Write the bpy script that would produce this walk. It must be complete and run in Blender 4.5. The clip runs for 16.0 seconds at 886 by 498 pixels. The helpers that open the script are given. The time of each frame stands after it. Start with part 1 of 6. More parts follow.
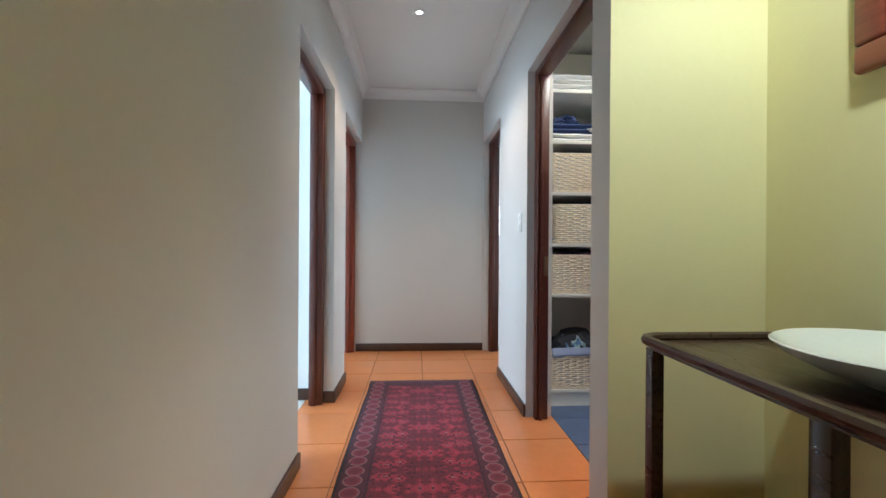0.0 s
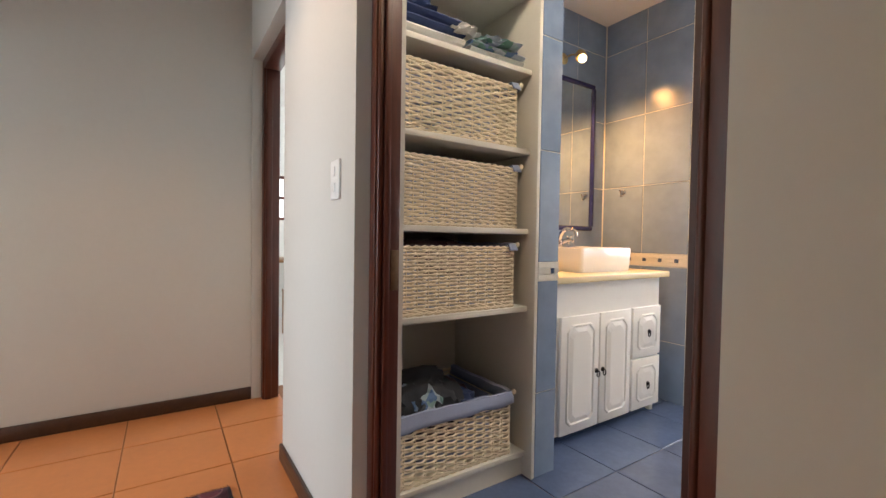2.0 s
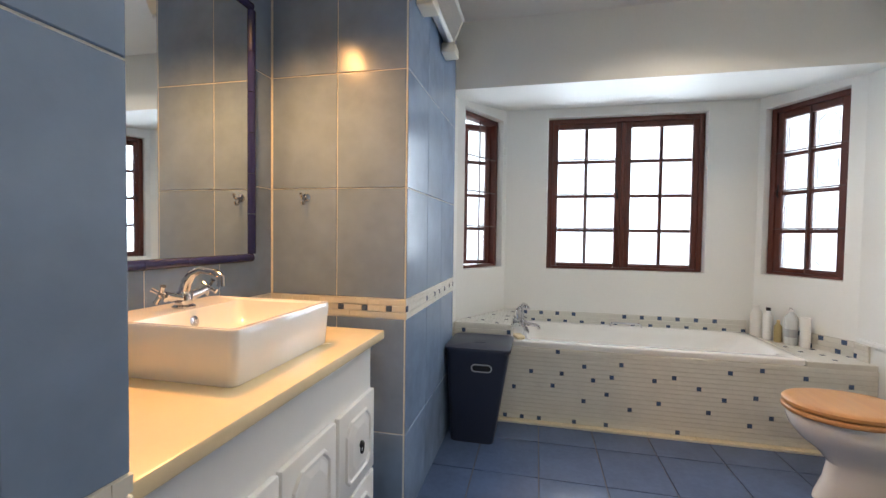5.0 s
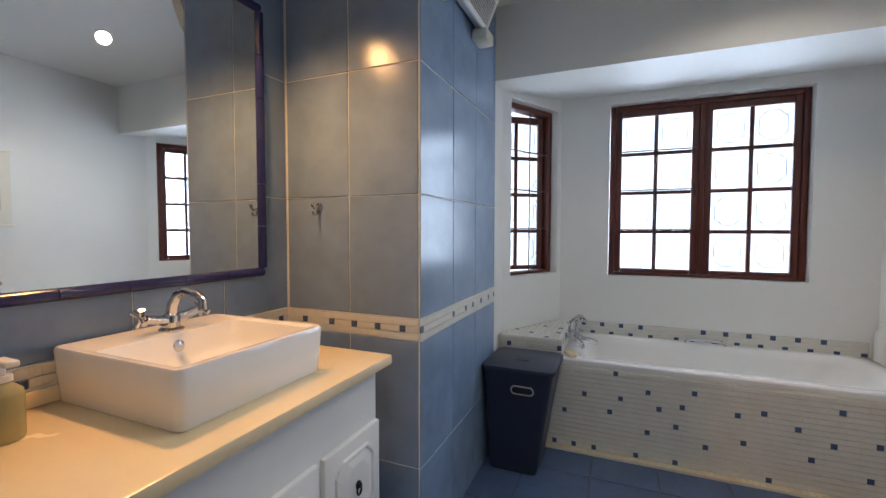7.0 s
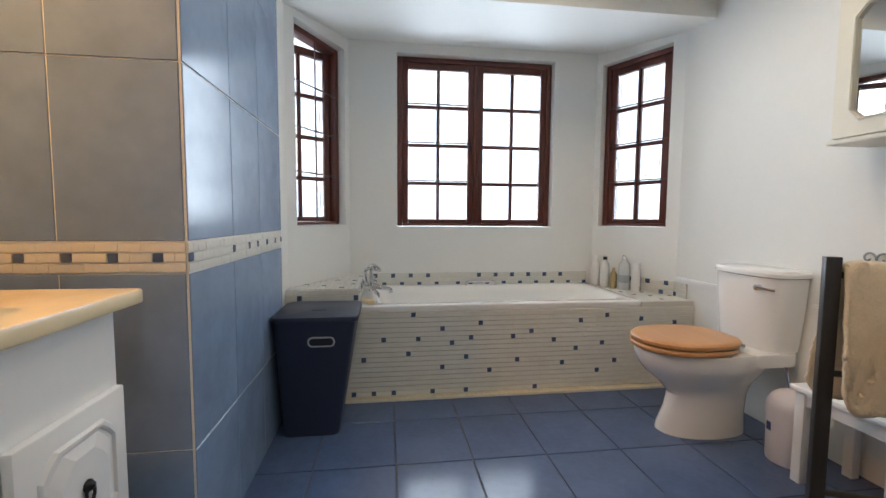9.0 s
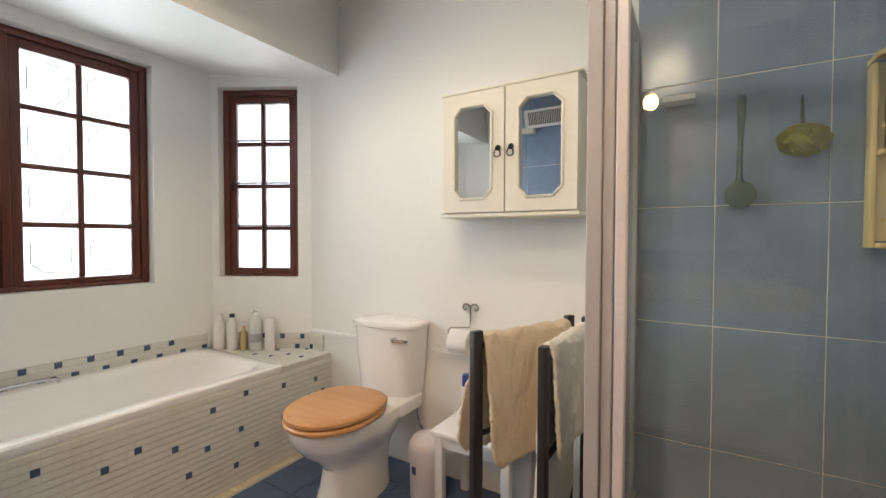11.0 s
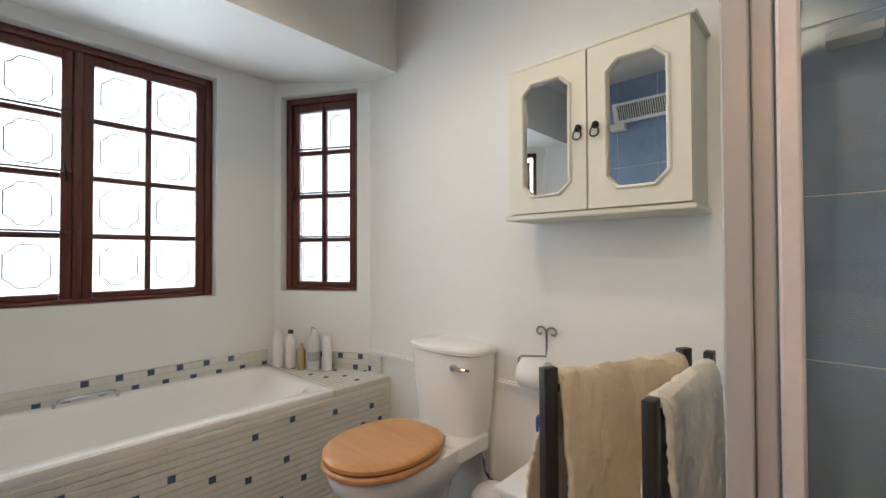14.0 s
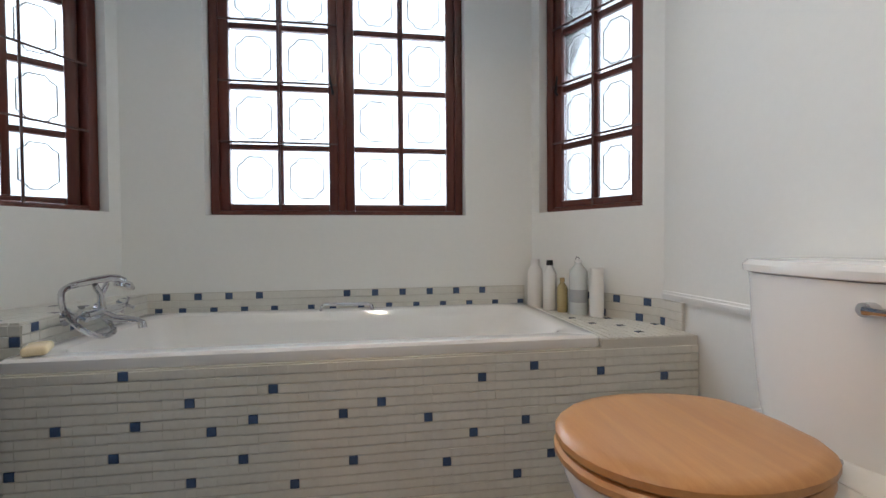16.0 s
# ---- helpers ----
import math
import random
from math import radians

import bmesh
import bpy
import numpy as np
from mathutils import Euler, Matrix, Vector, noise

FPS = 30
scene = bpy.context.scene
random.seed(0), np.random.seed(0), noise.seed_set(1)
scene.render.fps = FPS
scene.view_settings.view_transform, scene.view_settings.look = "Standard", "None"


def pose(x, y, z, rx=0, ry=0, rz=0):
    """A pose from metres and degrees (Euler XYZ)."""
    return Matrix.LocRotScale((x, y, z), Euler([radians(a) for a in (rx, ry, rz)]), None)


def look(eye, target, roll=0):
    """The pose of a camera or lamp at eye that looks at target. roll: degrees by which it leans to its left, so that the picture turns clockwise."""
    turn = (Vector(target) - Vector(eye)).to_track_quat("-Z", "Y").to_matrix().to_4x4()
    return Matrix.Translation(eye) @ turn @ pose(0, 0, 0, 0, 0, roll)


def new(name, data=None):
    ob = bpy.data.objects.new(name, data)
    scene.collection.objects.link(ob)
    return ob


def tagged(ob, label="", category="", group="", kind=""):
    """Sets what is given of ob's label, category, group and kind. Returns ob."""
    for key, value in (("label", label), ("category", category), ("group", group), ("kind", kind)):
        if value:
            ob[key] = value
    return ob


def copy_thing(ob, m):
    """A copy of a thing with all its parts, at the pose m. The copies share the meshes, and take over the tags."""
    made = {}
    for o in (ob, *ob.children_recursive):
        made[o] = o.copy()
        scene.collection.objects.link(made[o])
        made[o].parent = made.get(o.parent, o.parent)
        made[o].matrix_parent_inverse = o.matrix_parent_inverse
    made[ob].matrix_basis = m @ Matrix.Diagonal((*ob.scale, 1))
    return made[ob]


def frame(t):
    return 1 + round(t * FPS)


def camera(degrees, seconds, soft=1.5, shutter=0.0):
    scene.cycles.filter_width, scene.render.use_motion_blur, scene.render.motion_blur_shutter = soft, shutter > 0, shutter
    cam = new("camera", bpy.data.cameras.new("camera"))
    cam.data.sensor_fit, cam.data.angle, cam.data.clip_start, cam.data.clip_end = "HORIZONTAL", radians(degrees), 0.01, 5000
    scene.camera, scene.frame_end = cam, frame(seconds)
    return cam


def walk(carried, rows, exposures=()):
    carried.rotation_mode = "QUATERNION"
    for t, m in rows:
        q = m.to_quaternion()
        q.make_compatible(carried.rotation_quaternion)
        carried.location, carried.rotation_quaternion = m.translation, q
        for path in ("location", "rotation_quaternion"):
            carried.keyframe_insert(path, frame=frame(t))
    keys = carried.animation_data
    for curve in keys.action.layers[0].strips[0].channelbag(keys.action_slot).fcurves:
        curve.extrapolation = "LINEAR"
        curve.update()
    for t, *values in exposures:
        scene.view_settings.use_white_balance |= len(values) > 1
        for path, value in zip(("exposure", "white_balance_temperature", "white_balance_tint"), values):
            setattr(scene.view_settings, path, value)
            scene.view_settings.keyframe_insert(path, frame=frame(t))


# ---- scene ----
cam = camera(93.0, 16.0)
PATH = [
    (0, (0.278, 0.15, 1.007), (0.403, 2.146, 1.005), 0.4),
    (1, (0.319, 0.939, 1.004), (0.818, 2.876, 0.983), 0.8),
    (1.5, (0.373, 1.26, 0.999), (1.154, 3.101, 0.967), 0.6),
    (2, (0.494, 1.515, 1.0), (1.598, 3.182, 0.951), 0.9),
    (2.5, (0.638, 1.761, 1.0), (2.064, 3.161, 0.933), 1.1),
    (3, (0.79, 1.963, 1.011), (2.471, 3.042, 0.92), 1.1),
    (3.5, (0.967, 2.127, 1.043), (2.817, 2.882, 0.965), 1.0),
    (4, (1.164, 2.258, 1.103), (3.101, 2.751, 1.027), 1.2),
    (4.2, (1.241, 2.308, 1.126), (3.198, 2.716, 1.053), 1.0),
    (6.3, (1.771, 2.228, 1.238), (3.663, 2.875, 1.18), 0.3),
    (6.5, (1.775, 2.208, 1.247), (3.647, 2.906, 1.182), 0.3),
    (7, (1.779, 2.153, 1.241), (3.621, 2.928, 1.156), 0.1),
    (7.5, (1.771, 2.136, 1.187), (3.626, 2.876, 1.077), 0.1),
    (8, (1.804, 2.18, 1.117), (3.715, 2.755, 0.983), 0.2),
    (8.5, (1.88, 2.249, 1.048), (3.862, 2.47, 0.901), 0.3),
    (9, (1.977, 2.306, 0.989), (3.954, 2.039, 0.843), 0.4),
    (9.5, (2.125, 2.339, 0.987), (3.956, 1.545, 0.848), 0.6),
    (10, (2.268, 2.339, 1.035), (3.828, 1.092, 0.913), 0.7),
    (10.2, (2.302, 2.314, 1.059), (3.745, 0.934, 0.949), 0.6),
    (12.3, (2.452, 2.212, 1.392), (3.196, 0.356, 1.394), -0.4),
    (12.5, (2.443, 2.187, 1.409), (3.213, 0.341, 1.425), -0.5),
    (13, (2.44, 2.114, 1.392), (3.325, 0.32, 1.417), -0.6),
    (13.5, (2.468, 2.063, 1.288), (3.557, 0.385, 1.327), -0.4),
    (14, (2.513, 1.947, 1.144), (3.863, 0.472, 1.176), -0.2),
    (14.5, (2.569, 1.857, 1.004), (4.166, 0.652, 1.03), -0.1),
    (15, (2.681, 1.713, 0.896), (4.482, 0.844, 0.913), -0.0),
    (15.5, (2.827, 1.564, 0.821), (4.747, 1.004, 0.827), -0.2),
    (16, (3.031, 1.487, 0.815), (5.009, 1.196, 0.773), -0.4),
]
walk(cam, [(t, look(eye, target, roll)) for t, eye, target, roll in PATH],
     exposures=[(0, 0.95, 5300, 7), (1, 0.86, 5700, 9), (1.5, 0.68, 6450, 14), (2, 0.74, 6450, 14), (2.5, 0.82, 6350, 12), (3.5, 0.76, 6150, 10), (4.2, 0.52, 6050, 9), (6.3, -0.30, 5450, 11), (7.5, -0.37, 5400, 11), (9, -0.12, 5750, 9), (10, 0.1, 6250, 10), (12.5, 0.08, 6250, 10), (14, -0.23, 5950, 9), (16, -0.31, 5650, 9)])

# ---- light ----
world = bpy.data.worlds.new("world")
scene.world = world
world.use_nodes = True
wn = world.node_tree
sky = wn.nodes.new("ShaderNodeTexSky")
sky.sky_type, sky.sun_disc, sky.sun_elevation, sky.sun_rotation = "NISHITA", False, radians(50), radians(120)
wn.links.new(sky.outputs[0], wn.nodes["Background"].inputs[0])
wn.nodes["Background"].inputs[1].default_value = 0.08


def area_lamp(name, place, target, width, height, watts, colour):
    data = bpy.data.lights.new(name, "AREA")
    data.shape, data.size, data.size_y, data.energy, data.color = "RECTANGLE", width, height, watts, colour
    ob = new(name, data)
    ob.matrix_world = look(place, target)
    return tagged(ob, kind="structure")


def spot_lamp(name, place, target, watts, colour, angle=100, size=0.04, blend=0.6):
    data = bpy.data.lights.new(name, "SPOT")
    data.energy, data.color, data.spot_size, data.spot_blend, data.shadow_soft_size = watts, colour, radians(angle), blend, size
    ob = new(name, data)
    ob.matrix_world = look(place, target)
    return tagged(ob, kind="structure")


DAY = (0.93, 0.97, 1.0)
WARM = (1.0, 0.47, 0.14)
SOFTWARM = (1.0, 0.79, 0.56)
area_lamp("sky_window_main", (5.32, 1.66, 1.55), (0, 1.66, 1.3), 1.5, 1.5, 62, DAY)
area_lamp("sky_window_right", (4.98, 0.16, 1.55), (3.9, 2.28, 1.3), 0.75, 1.5, 18, DAY)
area_lamp("sky_window_left", (4.98, 3.17, 1.55), (3.9, 1.05, 1.3), 0.75, 1.5, 18, DAY)
area_lamp("sky_bedroom_left", (-3.2, 1.6, 1.5), (0, 2.4, 1.2), 1.6, 1.4, 48, (0.75, 0.9, 1.0))
area_lamp("sky_bedroom_far", (-3.2, 4.6, 1.5), (0, 3.8, 1.2), 1.6, 1.4, 34, (0.85, 0.93, 1.0))
area_lamp("sky_study", (4.62, 5.2, 1.4), (0, 4.6, 1.2), 1.2, 1.2, 40, (0.9, 0.95, 1.0))
spot_lamp("hall_downlight_beam", (0.29, 2.9, 2.515), (0.29, 2.9, 0), 23, (1.0, 0.62, 0.33), 116)
spot_lamp("lobby_downlight_beam", (1.15, 0.75, 2.515), (1.42, 1.0, 1.1), 44, (1.0, 0.98, 0.82), 116)
spot_lamp("bath_downlight_beam", (3.49, 1.55, 2.49), (3.49, 1.55, 0), 30, SOFTWARM, 150)
spot_lamp("bath_downlight_beam_near", (2.63, 2.45, 2.49), (2.50, 0.88, 0.5), 34, (1.0, 0.79, 0.55), 124)
# the door beam is an added, unseen source that brightens the linen shelves
spot_lamp("bath_downlight_beam_door", (1.50, 2.10, 2.49), (1.45, 2.25, 0), 22, (1.0, 0.84, 0.64), 150)
spot_lamp("mirror_lamp_beam", (2.675, 3.25, 2.09), (2.58, 3.02, 0.8), 66, WARM, 158, 0.045, 1.0)

# ---- mesh helpers ----
def quad_box(bm, x0, x1, y0, y1, z0, z1, m=None):
    vs = [bm.verts.new(Vector(p) if m is None else m @ Vector(p)) for p in
          ((x0, y0, z0), (x1, y0, z0), (x1, y1, z0), (x0, y1, z0), (x0, y0, z1), (x1, y0, z1), (x1, y1, z1), (x0, y1, z1))]
    fs = [bm.faces.new([vs[i] for i in f]) for f in ((3, 2, 1, 0), (4, 5, 6, 7), (0, 1, 5, 4), (1, 2, 6, 5), (2, 3, 7, 6), (3, 0, 4, 7))]
    return vs, fs


def box(x0, x1, y0, y1, z0, z1, bevel=0.0, seg=2, m=None):
    bm = bmesh.new()
    quad_box(bm, x0, x1, y0, y1, z0, z1, m)
    if bevel:
        bmesh.ops.bevel(bm, geom=bm.edges[:], offset=bevel, segments=seg, affect="EDGES", profile=0.5)
    return bm


def boxes(rows, bevel=0.0, m=None):
    bm = bmesh.new()
    for r in rows:
        quad_box(bm, *r, m)
    if bevel:
        bmesh.ops.bevel(bm, geom=bm.edges[:], offset=bevel, segments=1, affect="EDGES")
    return bm


def ring_loft(bm, rings, cap0=True, cap1=True, closed=True):
    """Skin a row of rings of points."""
    made = [[bm.verts.new(p) for p in ring] for ring in rings]
    n = len(made[0])
    for a, b in zip(made, made[1:]):
        for i in range(n if closed else n - 1):
            j = (i + 1) % n
            bm.faces.new((a[i], a[j], b[j], b[i]))
    if cap0:
        bm.faces.new(made[0][::-1])
    if cap1:
        bm.faces.new(made[-1])
    return made


def lathe(profile, seg=24, m=None, cap=True):
    bm = bmesh.new()
    m = m or Matrix.Identity(4)
    rings = [[m @ Vector((r * math.cos(2 * math.pi * i / seg), r * math.sin(2 * math.pi * i / seg), z)) for i in range(seg)] for r, z in profile]
    ring_loft(bm, rings, cap, cap)
    return bm


def tube(points, radius, seg=8, bm=None, closed=False):
    """A round bar along points; radius one number or one for each point."""
    bm = bm or bmesh.new()
    pts = [Vector(p) for p in points]
    n = len(pts)
    rad = [radius] * n if isinstance(radius, (int, float)) else radius
    rings, side = [], None
    for i, p in enumerate(pts):
        if closed:
            d = pts[(i + 1) % n] - pts[i - 1]
        else:
            d = pts[min(i + 1, n - 1)] - pts[max(i - 1, 0)]
        d.normalize()
        if side is None:
            side = d.orthogonal().normalized()
        side = (side - d * side.dot(d)).normalized()
        up = d.cross(side)
        rings.append([p + rad[i] * (math.cos(2 * math.pi * k / seg) * side + math.sin(2 * math.pi * k / seg) * up) for k in range(seg)])
    if closed:
        rings.append(rings[0])
    ring_loft(bm, rings, not closed, not closed)
    return bm


def prism(outline, z0, z1, m=None, bevel=0.0):
    bm = bmesh.new()
    m = m or Matrix.Identity(4)
    ring_loft(bm, [[m @ Vector((x, y, z)) for x, y in outline] for z in (z0, z1)])
    if bevel:
        es = [e for e in bm.edges if abs(e.verts[0].co.z - e.verts[1].co.z) < 1e-6]
        bmesh.ops.bevel(bm, geom=es, offset=bevel, segments=2, affect="EDGES", profile=0.5)
    return bm


def rounded(x0, x1, y0, y1, r, seg=5):
    pts = []
    for cx, cy, a in ((x1 - r, y1 - r, 0), (x0 + r, y1 - r, 90), (x0 + r, y0 + r, 180), (x1 - r, y0 + r, 270)):
        for k in range(seg + 1):
            b = radians(a + 90 * k / seg)
            pts.append((cx + r * math.cos(b), cy + r * math.sin(b)))
    return pts


def to_mesh(name, bm, material, smooth=False):
    bmesh.ops.recalc_face_normals(bm, faces=bm.faces[:])
    me = bpy.data.meshes.new(name)
    bm.to_mesh(me)
    bm.free()
    for mt in (material if isinstance(material, (list, tuple)) else [material]):
        me.materials.append(mt)
    if smooth:
        me.shade_smooth()
        me.set_sharp_from_angle(angle=radians(40))
    return me


def part(name, bm, material, parent, label="", smooth=True):
    """One mesh object under a thing or under a part, in the thing's own axes."""
    ob = new(name, to_mesh(name, bm, material, smooth))
    ob.parent = parent
    if label:
        tagged(ob, label)
    return ob


def thing(name, m, label, category, group="", kind=""):
    ob = new(name)
    ob.matrix_basis = m
    return tagged(ob, label, category, group, kind)


def single(name, bm, material, label, category, m=None, smooth=True, group="", kind=""):
    ob = new(name, to_mesh(name, bm, material, smooth))
    if m is not None:
        ob.matrix_basis = m
    return tagged(ob, label, category, group, kind)


def structure(name, bm, material, label="", category="", smooth=False):
    ob = new(name, to_mesh(name, bm, material, smooth))
    return tagged(ob, label, category, "", "structure")


def wall_rows(a0, a1, z0, z1, holes):
    """Cut a wall that runs from a0 to a1 into pieces round its holes (a, b, low, high)."""
    rows, at = [], a0
    for ha, hb, hl, hh in sorted(holes):
        if ha > at:
            rows.append((at, ha, z0, z1))
        if hl > z0:
            rows.append((ha, hb, z0, hl))
        if hh < z1:
            rows.append((ha, hb, hh, z1))
        at = hb
    if at < a1:
        rows.append((at, a1, z0, z1))
    return rows


def wall_y(name, x0, x1, y0, y1, z1, holes, material, label, z0=0.0):
    return structure(name, boxes([(x0, x1, a, b, lo, hi) for a, b, lo, hi in wall_rows(y0, y1, z0, z1, holes)]), material, label, "wall")


def wall_x(name, x0, x1, y0, y1, z1, holes, material, label, z0=0.0):
    return structure(name, boxes([(a, b, y0, y1, lo, hi) for a, b, lo, hi in wall_rows(x0, x1, z0, z1, holes)]), material, label, "wall")


# ---- materials ----
def material(name):
    m = bpy.data.materials.new(name)
    m.use_nodes = True
    return m, m.node_tree, m.node_tree.nodes["Principled BSDF"]


def mix_colour(nt, fac, a, b, blend="MIX"):
    n = nt.nodes.new("ShaderNodeMix")
    n.data_type, n.blend_type = "RGBA", blend
    for sock, v in ((n.inputs[0], fac), (n.inputs[6], a), (n.inputs[7], b)):
        if isinstance(v, (int, float)):
            sock.default_value = v
        elif isinstance(v, tuple):
            sock.default_value = (*v[:3], 1)
        else:
            nt.links.new(v, sock)
    return n.outputs[2]


def coords(nt, per_object=False, scale=(1, 1, 1)):
    tc = nt.nodes.new("ShaderNodeTexCoord")
    mp = nt.nodes.new("ShaderNodeMapping")
    mp.inputs["Scale"].default_value = scale
    nt.links.new(tc.outputs["Object"], mp.inputs["Vector"])
    if per_object:
        oi = nt.nodes.new("ShaderNodeObjectInfo")
        ml = nt.nodes.new("ShaderNodeMath")
        ml.operation = "MULTIPLY"
        ml.inputs[1].default_value = 37.0
        nt.links.new(oi.outputs["Random"], ml.inputs[0])
        nt.links.new(ml.outputs[0], mp.inputs["Location"])
    return mp.outputs[0]


def noise_node(nt, vec, scale, detail=4, rough=0.6):
    n = nt.nodes.new("ShaderNodeTexNoise")
    n.inputs["Scale"].default_value, n.inputs["Detail"].default_value, n.inputs["Roughness"].default_value = scale, detail, rough
    nt.links.new(vec, n.inputs["Vector"])
    return n.outputs[0]


def ramp(nt, fac, stops):
    r = nt.nodes.new("ShaderNodeValToRGB")
    el = r.color_ramp.elements
    while len(el) < len(stops):
        el.new(0.5)
    for e, (p, c) in zip(el, stops):
        e.position, e.color = p, (*c, 1) if isinstance(c, tuple) else (c, c, c, 1)
    nt.links.new(fac, r.inputs[0])
    return r.outputs[0]


def bump(nt, bsdf, height, strength, distance=0.01):
    b = nt.nodes.new("ShaderNodeBump")
    b.inputs["Strength"].default_value, b.inputs["Distance"].default_value = strength, distance
    nt.links.new(height, b.inputs["Height"])
    nt.links.new(b.outputs[0], bsdf.inputs["Normal"])


def surface(name, colour, rough=0.5, metal=0.0, vary=0.12, scale=3.0, grain=60.0, relief=0.1, depth=0.002, per_object=False, stretch=(1, 1, 1),
            rough_vary=0.04, spec=0.5, coat=0.0):
    """A plain worked surface: colour with slow and fine variation, uneven gloss and slight relief."""
    m, nt, b = material(name)
    v = coords(nt, per_object, stretch)
    slow, fine = noise_node(nt, v, scale, 3), noise_node(nt, v, grain, 5)
    lo, hi = tuple(c * (1 - vary) for c in colour), tuple(min(1, c * (1 + vary)) for c in colour)
    c1 = ramp(nt, slow, [(0.15, lo), (0.85, hi)])
    c2 = mix_colour(nt, 0.25, c1, ramp(nt, fine, [(0.3, tuple(c * (1 - 1.5 * vary) for c in colour)), (0.7, hi)]))
    nt.links.new(c2, b.inputs["Base Color"])
    nt.links.new(ramp(nt, slow, [(0.15, max(0.02, rough - rough_vary)), (0.85, min(1, rough + rough_vary))]), b.inputs["Roughness"])
    b.inputs["Metallic"].default_value = metal
    b.inputs["Specular IOR Level"].default_value = spec
    b.inputs["Coat Weight"].default_value = coat
    if relief:
        bump(nt, b, mix_colour(nt, 0.5, slow, fine), relief, depth)
    return m


def wood(name, dark, light, rough=0.4, along=2, rings=14.0, coat=0.2):
    m, nt, b = material(name)
    st = [6.0, 6.0, 6.0]
    st[along] = 0.5
    v = coords(nt, True, tuple(st))
    n1, n2 = noise_node(nt, v, 3.0, 6, 0.65), noise_node(nt, v, rings, 6, 0.7)
    c = mix_colour(nt, 0.45, ramp(nt, n1, [(0.3, dark), (0.72, light)]), ramp(nt, n2, [(0.35, dark), (0.65, light)]))
    nt.links.new(c, b.inputs["Base Color"])
    nt.links.new(ramp(nt, n2, [(0.2, rough - 0.1), (0.8, rough + 0.12)]), b.inputs["Roughness"])
    b.inputs["Coat Weight"].default_value = coat
    b.inputs["Coat Roughness"].default_value = 0.25
    bump(nt, b, n2, 0.25, 0.001)
    return m


def lamp_surface(name, colour, strength):
    m, nt, b = material(name)
    b.inputs["Emission Color"].default_value = (*colour, 1)
    b.inputs["Emission Strength"].default_value = strength
    return m


M_WALL = surface("white_plaster_paint", (0.80, 0.80, 0.765), 0.6, vary=0.03, scale=1.2, grain=45, relief=0.25, depth=0.003)
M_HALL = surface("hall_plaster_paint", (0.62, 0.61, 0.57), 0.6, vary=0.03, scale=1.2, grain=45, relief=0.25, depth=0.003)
M_YELLOW = surface("yellow_plaster_paint", (0.78, 0.735, 0.40), 0.6, vary=0.03, scale=1.2, grain=45, relief=0.25, depth=0.003)
M_CEIL = surface("ceiling_paint", (0.80, 0.79, 0.76), 0.7, vary=0.02, scale=1.0, grain=30, relief=0.1)
M_BLUETILE = surface("blue_wall_tile", (0.205, 0.28, 0.41), 0.22, vary=0.24, scale=5, grain=9, relief=0.4, depth=0.008, per_object=True, rough_vary=0.06)
M_GROUT = surface("pale_grout", (0.70, 0.69, 0.64), 0.8, vary=0.1, grain=120)
M_FLOORTILE = surface("slate_blue_floor_tile", (0.080, 0.118, 0.22), 0.2, vary=0.2, scale=6, grain=40, relief=0.10, depth=0.003, per_object=True, rough_vary=0.05)
M_FLOORGROUT = surface("dark_blue_grout", (0.07, 0.08, 0.11), 0.85, vary=0.15, grain=150)
M_TERRA = surface("terracotta_tile", (0.60, 0.225, 0.075), 0.30, vary=0.13, scale=3, grain=30, relief=0.035, depth=0.002, per_object=True, rough_vary=0.03)
M_TERRAGROUT = surface("terracotta_grout", (0.28, 0.13, 0.06), 0.85, vary=0.15, grain=150)
M_DARKWOOD = wood("dark_stained_door_wood", (0.040, 0.009, 0.005), (0.120, 0.028, 0.014), 0.35)
M_REDWOOD = wood("red_brown_window_wood", (0.055, 0.013, 0.008), (0.15, 0.035, 0.02), 0.35)
# brighter, redder copy of the frame wood: warm light put into its colour
M_LITFRAME = wood("warm_lit_frame_wood", (0.11, 0.018, 0.008), (0.27, 0.05, 0.02), 0.35)
M_SKIRT = wood("dark_skirting_wood", (0.03, 0.014, 0.009), (0.075, 0.035, 0.02), 0.4, along=1)
M_WHITEGLOSS = surface("white_enamel_paint", (0.82, 0.82, 0.80), 0.3, vary=0.03, scale=3, grain=30, relief=0.06)
M_CERAMIC = surface("white_glazed_ceramic", (0.84, 0.83, 0.80), 0.1, vary=0.02, scale=3, relief=0.0, rough_vary=0.03, coat=0.3)
M_CHROME = surface("chrome", (0.62, 0.62, 0.64), 0.1, 1.0, vary=0.04, relief=0.0, rough_vary=0.05)
M_BRASS = surface("aged_brass", (0.50, 0.37, 0.18), 0.32, 1.0, vary=0.15, scale=20, relief=0.05)
M_IRON = surface("black_iron", (0.02, 0.02, 0.022), 0.45, 0.6, vary=0.2, grain=80)
M_COUNTER = surface("cream_counter", (0.80, 0.67, 0.42), 0.25, vary=0.04, scale=6, grain=90, relief=0.03)

# ---- the large structure ----
H_HALL, H_BATH = 2.55, 2.53
XL, XR = -0.26, 0.935                     # the hall's two faces

